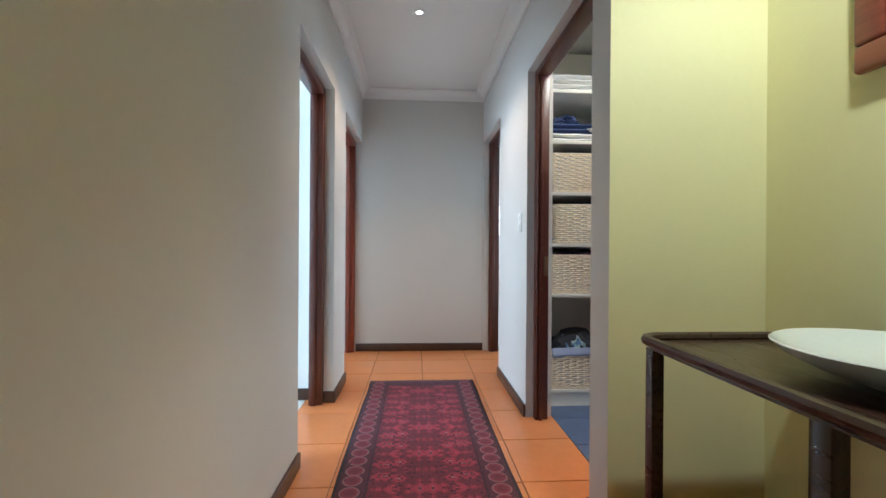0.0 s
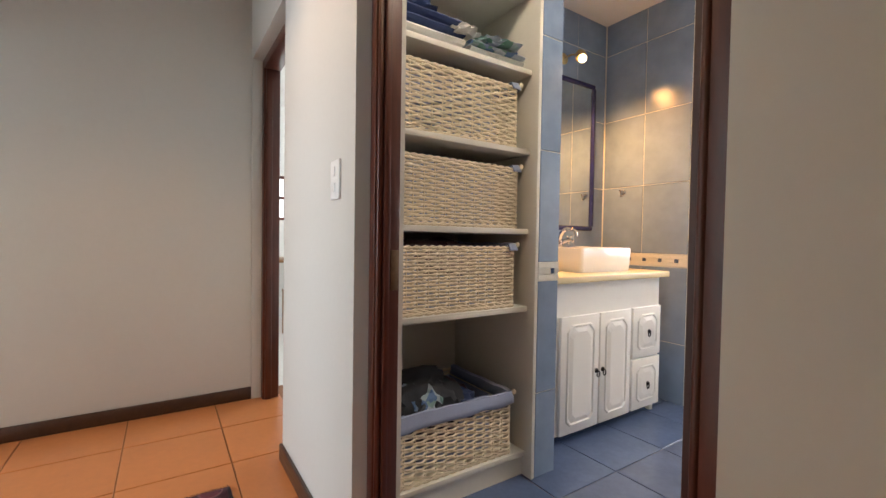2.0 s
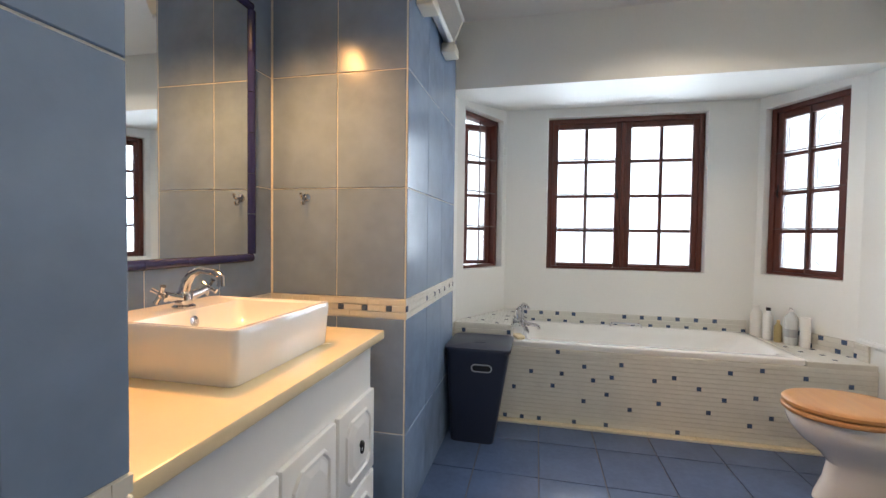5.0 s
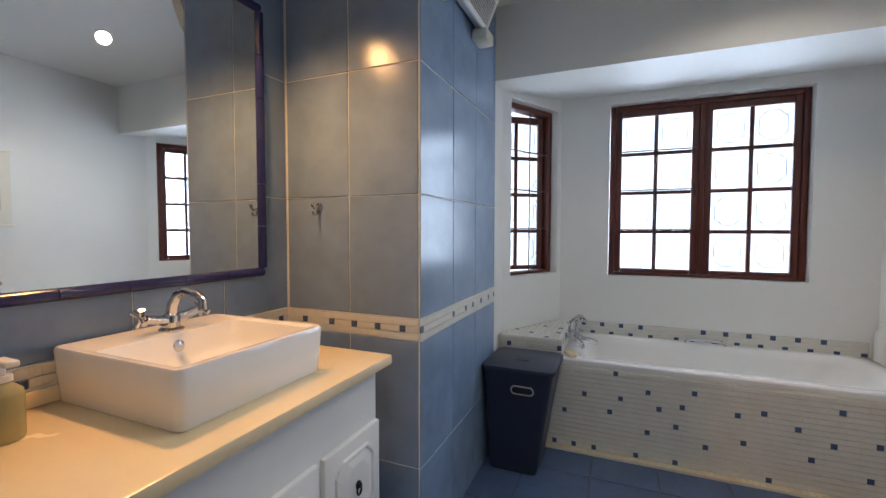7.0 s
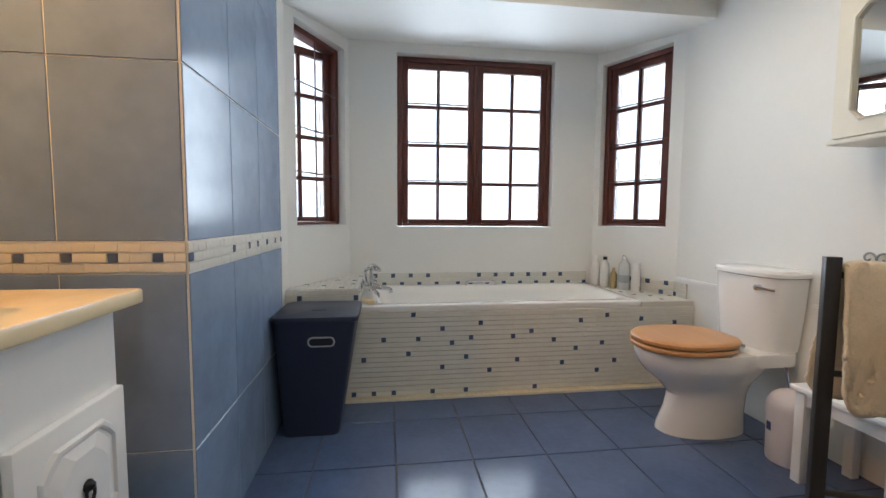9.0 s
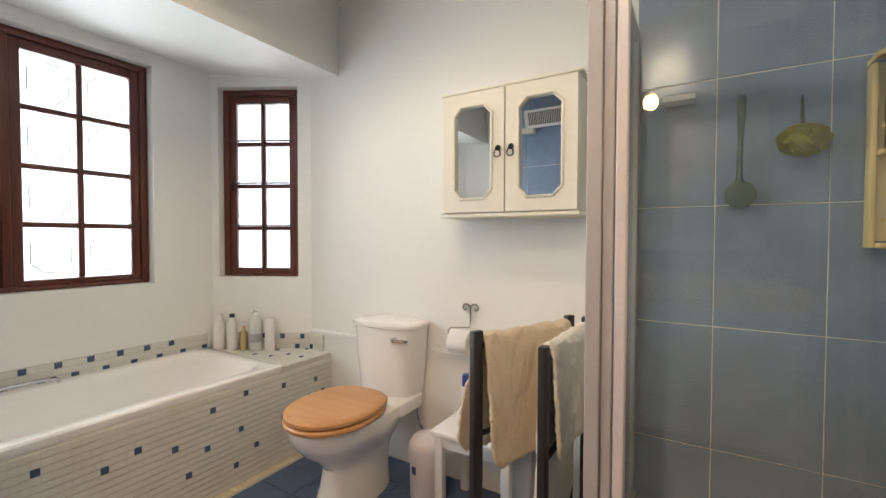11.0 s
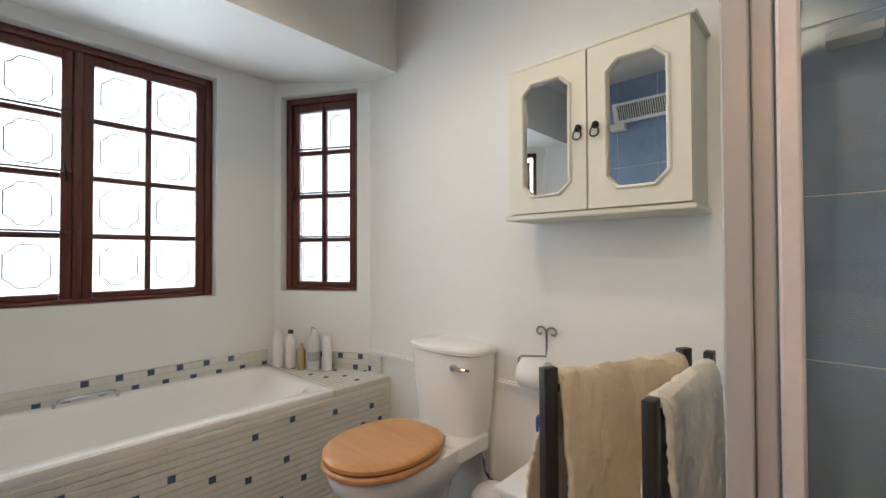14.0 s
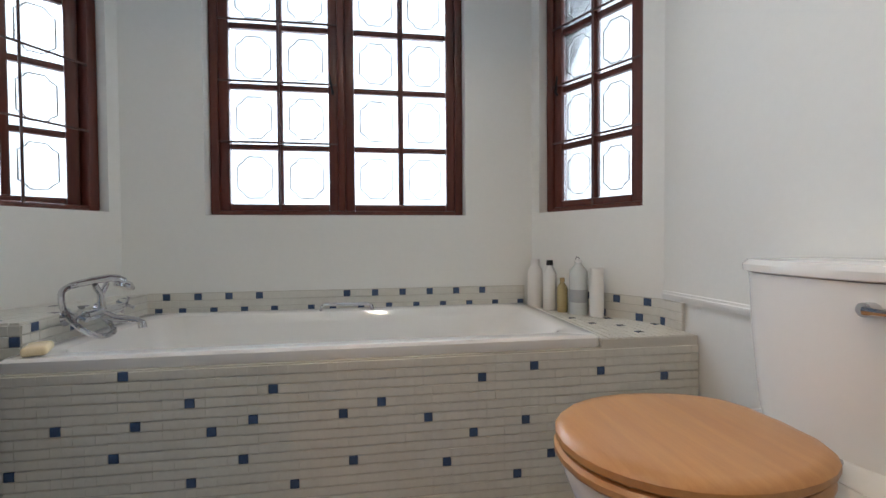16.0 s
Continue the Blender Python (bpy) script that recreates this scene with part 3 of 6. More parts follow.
mosaic(surround, facing((4.948, 2.46, 0.505), (0, -1, 0), (0, 0, 1), (-1, 0, 0)), 1.64, 0.092, 0.031, M_MOSBLUE, 0.36, rows_dark=(0, 2), seed=11, zig=4)
mosaic(surround, CANT_R @ facing((0, -0.012, 0.505), (1, 0, 0), (0, 0, 1), (0, -1, 0)), 0.615, 0.092, 0.031, M_MOSBLUE, 0.3, rows_dark=(0, 2), seed=13, zig=4)
mosaic(surround, facing((4.41, 0.492, 0.505), (-1, 0, 0), (0, 0, 1), (0, 1, 0)), 0.11, 0.092, 0.031, M_MOSBLUE, 0.4, rows_dark=(0, 2), seed=14)
# tops of the two ledges
mosaic(surround, facing((AP + 0.004, 0.495, 0.503), (1, 0, 0), (0, 1, 0), (0, 0, 1)), 0.70, 0.32, 0.0268, M_MOSBLUE, 0.07, seed=17,
       inside=lambda x, z: 0.51 + z > 0.50 + max(0, (x - 0.165)) * 0.53)
mosaic(surround, facing((4.328, 2.463, 0.593), (1, 0, 0), (0, 1, 0), (0, 0, 1)), 0.62, 0.375, 0.0268, M_MOSBLUE, 0.07, seed=19,
       inside=lambda x, z: 2.463 + z < 2.825 - max(0, x - 0.075) * 0.53)

# the bath itself
tub = thing("bathtub", pose(4.6, 1.6375, 0), "white enamelled built-in bathtub with two chrome grips", "bathtub")
HX, HY = 0.348, 0.822
rings = []
for inset, z in ((-0.0, 0.478), (-0.004, 0.484), (-0.004, 0.508), (0.004, 0.516), (0.05, 0.517), (0.062, 0.510), (0.075, 0.47), (0.10, 0.30), (0.14, 0.17), (0.19, 0.135), (0.26, 0.13)):
    r = 0.02 if inset < 0.02 else 0.09
    back = 0.0 if inset < 0.06 else (0.517 - z) * 0.55      # the sloping head end
    rings.append([Vector((x, y, z)) for x, y in rounded(-HX + inset, HX - inset, -HY + inset * 1.2 + back, HY - inset * 1.2, r, 6)])
bm = bmesh.new()
ring_loft(bm, rings, False, True)
part("shell", bm, M_CERAMIC, tub)
for x, z0 in ((0.30, 0.52), (-0.285, 0.475)):
    pts = [(x, -0.11, z0 - 0.012), (x - 0.004, -0.105, z0 + 0.012)] + [(x - 0.006, -0.09 + 0.06 * k, z0 + 0.02) for k in range(4)] + [(x - 0.004, 0.105, z0 + 0.012), (x, 0.11, z0 - 0.012)]
    part("grip", tube(pts, 0.008, 8), M_CHROME, tub, "chrome grab handle")
part("drain", lathe([(0.0, 0), (0.03, 0), (0.032, 0.004), (0.0, 0.006)], 16, pose(0.0, 0.5, 0.131), False), M_CHROME, tub, "chrome waste")
# ---- bathroom things ----
# toilet
toilet = thing("toilet", pose(3.742, 0.49, 0), "white ceramic toilet with an oak-coloured wooden seat, lid down", "toilet")


def egg(hx, y0, y1, z, n=28, square=0.0):
    """A closed outline, round in front and flatter at the back."""
    pts = []
    for k in range(n):
        a = 2 * math.pi * k / n
        c, s_ = math.cos(a), math.sin(a)
        y = (y0 + y1) / 2 + (y1 - y0) / 2 * s_
        if s_ < 0:
            x = hx * math.copysign(abs(c) ** (0.6 if square == 0 else square), c)
        else:
            x = hx * math.copysign(abs(c) ** 0.95, c)
        pts.append(Vector((x, y, z)))
    return pts


bm = bmesh.new()
ring_loft(bm, [egg(0.116, 0.14, 0.550, 0.0), egg(0.114, 0.14, 0.546, 0.025), egg(0.104, 0.14, 0.515, 0.10), egg(0.099, 0.13, 0.500, 0.18), egg(0.116, 0.11, 0.545, 0.235),
               egg(0.154, 0.08, 0.61, 0.285), egg(0.177, 0.05, 0.648, 0.335), egg(0.184, 0.03, 0.667, 0.385), egg(0.182, 0.03, 0.665, 0.40)])
part("bowl", bm, M_CERAMIC, toilet)
part("deck", prism(rounded(-0.178, 0.178, 0.01, 0.235, 0.03), 0.345, 0.402, bevel=0.008), M_CERAMIC, toilet)
M_OAK = wood("oak_toilet_seat", (0.47, 0.22, 0.075), (0.62, 0.33, 0.125), 0.34, along=0, rings=9, coat=0.1)
bm = bmesh.new()
ring_loft(bm, [egg(0.188, 0.232, 0.673, z) for z in (0.404,)] + [egg(0.193, 0.229, 0.678, z) for z in (0.410, 0.420)] + [egg(0.187, 0.233, 0.672, 0.427)])
part("seat", bm, M_OAK, toilet, "varnished oak-coloured seat ring")
bm = bmesh.new()
ring_loft(bm, [egg(0.186, 0.222, 0.67, 0.431), egg(0.192, 0.219, 0.676, 0.437), egg(0.192, 0.219, 0.676, 0.449), egg(0.185, 0.226, 0.669, 0.456), egg(0.165, 0.245, 0.645, 0.459), egg(0.10, 0.32, 0.57, 0.460)])
part("lid", bm, M_OAK, toilet, "varnished oak-coloured lid")
for x in (-0.07, 0.07):
    part("hinge", tube([(x - 0.02, 0.205, 0.418), (x + 0.02, 0.205, 0.418)], 0.009, 8), M_CHROME, toilet, "chrome seat hinge")


def tank(hx, d, z, n=17):
    """A tank section with a bowed front."""
    return [Vector((x, y, z)) for x, y in [(-hx, 0.0), (hx, 0.0)] + [(hx * math.cos(math.pi * k / (n - 1)) if 0 < k < n - 1 else hx * (1 if k == 0 else -1),
                                                                d * (0.45 + 0.55 * max(0.0, math.sin(math.pi * k / (n - 1))) ** 0.62)) for k in range(n)]]


bm = bmesh.new()
ring_loft(bm, [tank(0.156, 0.156, 0.402), tank(0.163, 0.162, 0.43), tank(0.181, 0.170, 0.60), tank(0.190, 0.172, 0.735)])
part("cistern", bm, M_CERAMIC, toilet)
bm = bmesh.new()
ring_loft(bm, [tank(0.192, 0.174, 0.7365), tank(0.200, 0.181, 0.740), tank(0.201, 0.182, 0.755), tank(0.192, 0.174, 0.766), tank(0.10, 0.12, 0.772)])
part("cistern_lid", bm, M_CERAMIC, toilet)
lever = part("lever", tube([(-0.105, 0.14, 0.69), (-0.105, 0.180, 0.69)], 0.013, 12), M_CHROME, toilet, "chrome flush lever")
part("arm", tube([(-0.105, 0.180, 0.69), (-0.135, 0.173, 0.689), (-0.172, 0.150, 0.686)], [0.009, 0.007, 0.006], 8), M_CHROME, lever)
part("supply_pipe", tube([(-0.13, 0.06, 0.36), (-0.16, 0.05, 0.33), (-0.165, 0.04, 0.25), (-0.19, 0.03, 0.21), (-0.21, 0.012, 0.20)], 0.007, 8), M_CHROME, toilet, "bent chrome supply pipe")
part("stop_valve", tube([(-0.185, 0.03, 0.21), (-0.225, 0.03, 0.195)], [0.012, 0.014], 10), M_IRON, toilet, "dark stop valve")

# dado rail along the south wall
structure("trim_dado", boxes([(3.94, 4.40, 0.481, 0.493, 0.60, 0.63), (2.66, 3.535, 0.481, 0.493, 0.60, 0.63), (3.94, 4.40, 0.481, 0.499, 0.612, 0.622),
                                                            (2.66, 3.535, 0.481, 0.499, 0.612, 0.622)]), M_WHITEGLOSS, "white moulded dado rail", "trim")

# paper roll and its scrolled iron holder
M_STEEL = surface("dull_wrought_steel", (0.30, 0.29, 0.28), 0.4, 0.9, vary=0.15, grain=80)
holder = thing("toilet_roll_holder", pose(3.31, 0.48, 0.845), "dull wrought steel paper holder with two scrolls", "holder")
for sx in (-1, 1):
    sp = [(sx * (0.026 + (0.026 - 0.0016 * k) * math.cos(math.pi - k * 0.42) * 1.0), 0.012, (0.026 - 0.0016 * k) * math.sin(k * 0.42) + 0.004) for k in range(15)]
    part("scroll", tube([(0, 0.012, -0.06), (0, 0.012, -0.02)] + sp, 0.0042, 6), M_STEEL, holder)
part("arm", tube([(0, 0.012, -0.055), (0, 0.02, -0.085), (0.075, 0.07, -0.085), (0.085, 0.075, -0.095), (0.085, 0.075, -0.135), (0.07, 0.075, -0.14), (-0.075, 0.075, -0.145), (-0.085, 0.075, -0.12)],
                 0.0042, 6), M_STEEL, holder)
M_PAPER = surface("white_paper", (0.80, 0.79, 0.76), 0.9, vary=0.04, grain=90, relief=0.3)
bm = bmesh.new()
rm = pose(3.275, 0.555, 0.70, 0, 90, 0)
ring_loft(bm, [[rm @ Vector((r * math.cos(2 * math.pi * k / 24), r * math.sin(2 * math.pi * k / 24), z)) for k in range(24)] for r, z in
               ((0.02, 0.0), (0.053, 0.0), (0.055, 0.004), (0.055, 0.096), (0.053, 0.10), (0.02, 0.10), (0.02, 0.0))], False, False)
single("toilet_roll", bm, M_PAPER, "white roll of toilet paper on the steel holder", "toilet paper")

# mirrored wall cabinet
cab = thing("mirror_cabinet", pose(3.065, 0.48, 1.285), "cream wall cabinet with two octagonal mirror doors", "cabinet")
M_CREAM = surface("cream_satin_paint", (0.76, 0.73, 0.62), 0.4, vary=0.04, scale=4, grain=40, relief=0.08)
M_MIRROR, nt, b = material("mirror_silver")
b.inputs["Base Color"].default_value, b.inputs["Metallic"].default_value, b.inputs["Roughness"].default_value = (0.90, 0.92, 0.92, 1), 1.0, 0.015
part("body", box(-0.29, 0.29, 0.002, 0.172, 0, 0.51, 0.004), M_CREAM, cab)
part("base_moulding", boxes([(-0.30, 0.305, 0.002, 0.197, -0.018, -0.001)], 0.004), M_CREAM, cab)
part("top_moulding", boxes([(-0.302, 0.302, 0.002, 0.188, 0.511, 0.522)], 0.003), M_CREAM, cab)


def octagon(x0, x1, z0, z1, c):
    return [(x0 + c, z0), (x1 - c, z0), (x1, z0 + c), (x1, z1 - c), (x1 - c, z1), (x0 + c, z1), (x0, z1 - c), (x0, z0 + c)]


for sx, x0, x1 in ((1, 0.003, 0.288), (-1, -0.288, -0.003)):
    o = octagon(x0 + 0.06, x1 - 0.06, 0.065, 0.445, 0.035)
    rect = [(x0 + 0.06, 0.004), (x1 - 0.06, 0.004), (x1, 0.065), (x1, 0.445), (x1 - 0.06, 0.506), (x0 + 0.06, 0.506), (x0, 0.445), (x0, 0.065)]
    bm = bmesh.new()
    front, back = 0.194, 0.175
    rows = [[Vector((x, y, z)) for x, z in lst] for lst, y in ((rect, back), (rect, front), (o, front), (o, back + 0.004))]
    made = ring_loft(bm, rows, False, False)
    for k, (cx, cz) in ((0, (x0, 0.004)), (2, (x1, 0.004)), (4, (x1, 0.506)), (6, (x0, 0.506))):
        f, bk = bm.verts.new((cx, front, cz)), bm.verts.new((cx, back, cz))
        p, q = (made[1][k - 1], made[1][k]) if k else (made[1][7], made[1][0])
        p2, q2 = (made[0][k - 1], made[0][k]) if k else (made[0][7], made[0][0])
        if k in (2, 4, 6):
            p, q, p2, q2 = made[1][k - 1], made[1][k], made[0][k - 1], made[0][k]
        bm.faces.new((p, f, q))
        bm.faces.new((p2, bk, f, p))
        bm.faces.new((f, bk, q2, q))
    door = part("door", bm, M_CREAM, cab, "", False)
    part("moulding", tube([(x, front + 0.001, z) for x, z in octagon(x0 + 0.055, x1 - 0.055, 0.06, 0.45, 0.036)], 0.006, 6, closed=True), M_CREAM, door)
    bm = bmesh.new()
    ring_loft(bm, [[Vector((x, y, z)) for x, z in octagon(x0 + 0.062, x1 - 0.062, 0.067, 0.443, 0.034)] for y in (0.178, 0.184)])
    part("mirror", bm, M_MIRROR, door, "octagonal mirror glass", False)
    hx = 0.028 * sx
    handle = part("handle", lathe([(0.0, 0.0), (0.011, 0.0), (0.012, 0.005), (0.007, 0.012), (0.0, 0.014)], 12, pose(hx, front, 0.262, -90), False), M_IRON, door, "black ring pull")
    part("ring", tube([(hx + 0.013 * math.sin(k * math.pi / 6) * (1 - 0.4 * math.cos(k * math.pi / 6)), front + 0.012, 0.242 + 0.018 * math.cos(k * math.pi / 6)) for k in range(12)], 0.0028, 6, closed=True),
         M_IRON, handle)

# pedal bin
M_BINW = surface("lilac_white_plastic", (0.77, 0.74, 0.77), 0.35, vary=0.03, relief=0.0)
pbin = thing("waste_bin", pose(3.44, 0.665, 0), "small lilac-white plastic bin with a domed lid", "bin")
part("body", lathe([(0.0, 0.0), (0.074, 0.0), (0.078, 0.006), (0.082, 0.20), (0.0, 0.20)], 28, cap=False), M_BINW, pbin)
part("lid", lathe([(0.084, 0.200), (0.085, 0.225)] + [(0.085 * math.cos(k * math.pi / 16), 0.225 + 0.075 * math.sin(k * math.pi / 16)) for k in range(1, 8)] + [(0.0, 0.30)], 28, cap=False), M_BINW, pbin)
part("sticker", box(-0.012, 0.012, 0.0, 0.0015, 0.13, 0.165, m=pose(0.018, 0.0805, 0, 0, 0, -12)), surface("navy_print", (0.03, 0.04, 0.16), 0.4, vary=0.1), pbin, "small navy label")

# white stool
stool = thing("stool", pose(3.165, 0.64, 0), "small white painted wooden stool beside the toilet", "stool")
part("top", box(-0.185, 0.185, -0.145, 0.145, 0.35, 0.372, 0.006), M_WHITEGLOSS, stool)
for x in (-0.15, 0.15):
    for y in (-0.115, 0.115):
        part("leg", box(x - 0.018, x + 0.018, y - 0.018, y + 0.018, 0, 0.35, 0.003), M_WHITEGLOSS, stool)
for y in (-0.115, 0.115):
    part("apron", box(-0.132, 0.132, y - 0.009, y + 0.009, 0.30, 0.35, 0.002), M_WHITEGLOSS, stool)
for x in (-0.15, 0.15):
    part("apron", box(x - 0.009, x + 0.009, -0.097, 0.097, 0.30, 0.35, 0.002), M_WHITEGLOSS, stool)

# spray can on the stool
can = thing("spray_can", pose(3.27, 0.60, 0.373), "blue, white and red aerosol can on the stool", "spray can")
part("body", lathe([(0.0, 0), (0.024, 0), (0.025, 0.004), (0.025, 0.14), (0.021, 0.15), (0.0, 0.15)], 18, cap=False), surface("white_printed_tin", (0.75, 0.74, 0.74), 0.3, vary=0.05), can)
part("band", lathe([(0.0255, 0.02), (0.0257, 0.021), (0.0257, 0.07), (0.0255, 0.071)], 18, cap=False), surface("red_print", (0.45, 0.03, 0.04), 0.35), can, "red printed band")
part("cap", lathe([(0.0235, 0.148), (0.0235, 0.19), (0.018, 0.20), (0.0, 0.201)], 18, cap=False), surface("blue_plastic_cap", (0.02, 0.04, 0.22), 0.3), can, "dark blue cap")

# folding towel rack: two ladder frames that stand in a V
M_BLACKWOOD = wood("black_stained_wood", (0.012, 0.011, 0.011), (0.035, 0.03, 0.027), 0.45)
rack = thing("towel_rack", pose(0, 0, 0), "black wooden folding towel rack standing in a V", "towel rack")
PA, PC, PB, PD = (2.985, 1.078), (2.805, 0.662), (2.752, 1.132), (2.745, 0.662)


def post(x, y, h, turn):
    part("post", box(-0.011, 0.011, -0.019, 0.019, 0, h, 0.002, m=pose(x, y, 0, 0, 0, turn)), M_BLACKWOOD, rack)


for (p, q, hp) in ((PA, PC, 0.89), (PB, PD, 0.885)):
    ang = math.degrees(math.atan2(q[0] - p[0], -(q[1] - p[1])))
    post(*p, hp, ang)
    post(*q, 0.892, ang)
    for z in (0.84, 0.56, 0.21):
        part("rail", tube([(p[0], p[1], z), (q[0], q[1], z)], 0.009, 8), M_BLACKWOOD, rack)

M_TOWEL = surface("beige_terry", (0.70, 0.60, 0.44), 0.95, vary=0.14, scale=14, grain=170, relief=1.0, depth=0.008)
M_TOWELW = surface("off_white_terry", (0.76, 0.72, 0.63), 0.95, vary=0.12, scale=14, grain=170, relief=1.0, depth=0.008)


def hung_towel(name, p, q, a, b, z, drop_l, drop_r, mat, label, seed, spread=0.02, spread_r=None):
    """Cloth over a rail from p to q, between the fractions a and b; it hangs down both sides."""
    p, q = Vector((*p, z)), Vector((*q, z))
    d = (q - p).normalized()
    n = Vector((-d.y, d.x, 0))
    ln = (q - p).length
    spread_r = spread if spread_r is None else spread_r
    prof = [(-0.014 - spread * (1 - k / 30), -drop_l * (1 - k / 30)) for k in range(30)] + [(-0.013, 0.003), (-0.007, 0.013), (0.0, 0.016), (0.007, 0.013), (0.013, 0.003)] + \
           [(0.014 + spread_r * (k / 30) ** 0.8, -drop_r * k / 30) for k in range(1, 31)]
    bm = bmesh.new()
    rows, nu = [], 60
    for i in range(nu + 1):
        f = i / nu
        s = a * ln + (b - a) * ln * f
        row = []
        for u, v in prof:
            hang = min(1, -v / 0.3) if v < 0 else 0
            wave = 0.008 * math.sin(5 * f + seed) + 0.003 * math.sin(11 * f + 2 * seed) + 0.006 * noise.noise(Vector((s * 9, v * 4, seed)))
            nz = noise.noise(Vector((s * 14 + seed, v * 11, u * 9))) * 0.005
            fuzz = 0.005 * noise.noise(Vector((s * 70, v * 70, seed))) + 0.004 * noise.noise(Vector((s * 150, v * 150, seed)))
            nz += fuzz
            lift = 0.02 * noise.noise(Vector((s * 6 + seed, 3.1, seed))) * hang
            row.append(p + d * (s + 0.02 * hang * (f - 0.5)) + n * (u + (wave * hang + nz) * (1 if u >= 0 else -1)) + Vector((0, 0, v + lift + nz + hang * 0.05 * max(0, abs(2 * f - 1) - 0.8) ** 2 * 25)))
        rows.append(row)
    ring_loft(bm, rows, False, False, False)
    ob = single(name, bm, mat, label, "towel")
    md = ob.modifiers.new("thickness", "SOLIDIFY")
    md.thickness, md.offset = 0.012, 1.0
    return ob


hung_towel("towel", PA, PC, 0.05, 0.97, 0.852, 0.38, 0.40, M_TOWEL, "thick beige terry towel hung over the black rack", 1.3, 0.035, 0.085)
hung_towel("towel", PB, PD, 0.08, 0.95, 0.852, 0.30, 0.62, M_TOWELW, "long cream terry towel hung over the rack beside the shower", 4.1, 0.02)


# ---- shower ----
M_ALU = surface("mauve_painted_aluminium", (0.47, 0.455, 0.46), 0.3, 0.0, vary=0.05, scale=3, grain=60, relief=0.03)
M_GLASS, nt, b = material("clear_shower_glass")
nt.nodes.remove(b)
tr, gl, mx, lw = (nt.nodes.new(k) for k in ("ShaderNodeBsdfTransparent", "ShaderNodeBsdfGlossy", "ShaderNodeMixShader", "ShaderNodeFresnel"))
tr.inputs[0].default_value = (0.945, 0.97, 0.96, 1)
gl.inputs["Roughness"].default_value = 0.02
nt.links.new(lw.outputs[0], mx.inputs[0])
# pale green diffuse share: haze of reflected white walls put into the glass
reflection_mix, df = nt.nodes.new("ShaderNodeMixShader"), nt.nodes.new("ShaderNodeBsdfDiffuse")
df.inputs[0].default_value = (0.62, 0.68, 0.62, 1)
reflection_mix.inputs[0].default_value = 0.05
nt.links.new(tr.outputs[0], reflection_mix.inputs[1])
nt.links.new(df.outputs[0], reflection_mix.inputs[2])
nt.links.new(reflection_mix.outputs[0], mx.inputs[1])
nt.links.new(gl.outputs[0], mx.inputs[2])
nt.links.new(mx.outputs[0], nt.nodes["Material Output"].inputs[0])
shower = thing("shower_enclosure", pose(0, 0, 0), "corner shower with clear glass in a mauve-grey aluminium frame", "shower")
SX, SY, ST = 2.612, 1.18, 1.965
part("tray", box(1.80, SX + 0.02, 0.50, SY + 0.02, 0, 0.17, 0.012), M_COUNTER, shower, "raised cream shower base")
part("tray_lip", boxes([(SX - 0.03, SX + 0.02, 0.50, SY + 0.02, 0.17, 0.21), (1.80, SX - 0.03, SY - 0.03, SY + 0.02, 0.17, 0.21)]), M_COUNTER, shower, "", False)
part("corner_post", boxes([(SX - 0.018, SX + 0.018, SY - 0.018, SY + 0.018, 0.21, ST)], 0.003), M_ALU, shower)
part("post_channel", boxes([(SX - 0.045, SX - 0.019, SY - 0.012, SY + 0.012, 0.21, ST)], 0.003), M_ALU, shower)
part("post_channel", boxes([(SX - 0.012, SX + 0.012, SY - 0.045, SY - 0.019, 0.21, ST)], 0.003), M_ALU, shower)
part("wall_channel", boxes([(SX - 0.02, SX + 0.012, 0.482, 0.515, 0.21, ST)], 0.003), M_ALU, shower)
part("wall_channel", boxes([(1.80, 1.83, SY - 0.015, SY + 0.015, 0.21, ST)], 0.003), M_ALU, shower)
part("head_rail", boxes([(1.83, SX - 0.046, SY - 0.018, SY + 0.018, ST - 0.045, ST)], 0.003), M_ALU, shower)
part("head_rail", boxes([(SX - 0.018, SX + 0.018, 0.516, SY - 0.046, ST - 0.045, ST)], 0.003), M_ALU, shower)
part("sill_rail", boxes([(1.83, SX - 0.046, SY - 0.015, SY + 0.015, 0.21, 0.235)], 0.003), M_ALU, shower)
part("sill_rail", boxes([(SX - 0.015, SX + 0.015, 0.516, SY - 0.046, 0.21, 0.235)], 0.003), M_ALU, shower)
part("door_stile", boxes([(SX - 0.075, SX - 0.048, SY - 0.012, SY + 0.014, 0.236, ST - 0.046)], 0.004), surface("pale_pink_grey_seal", (0.70, 0.65, 0.65), 0.3, relief=0), shower, "pale door edge strip")
for b in ((1.83, SX - 0.076, SY - 0.003, SY + 0.003, 0.236, ST - 0.046), (SX - 0.003, SX + 0.003, 0.516, SY - 0.046, 0.236, ST - 0.046)):
    g = part("pane", box(*b), M_GLASS, shower, "clear glass pane", False)
    g.visible_shadow = False

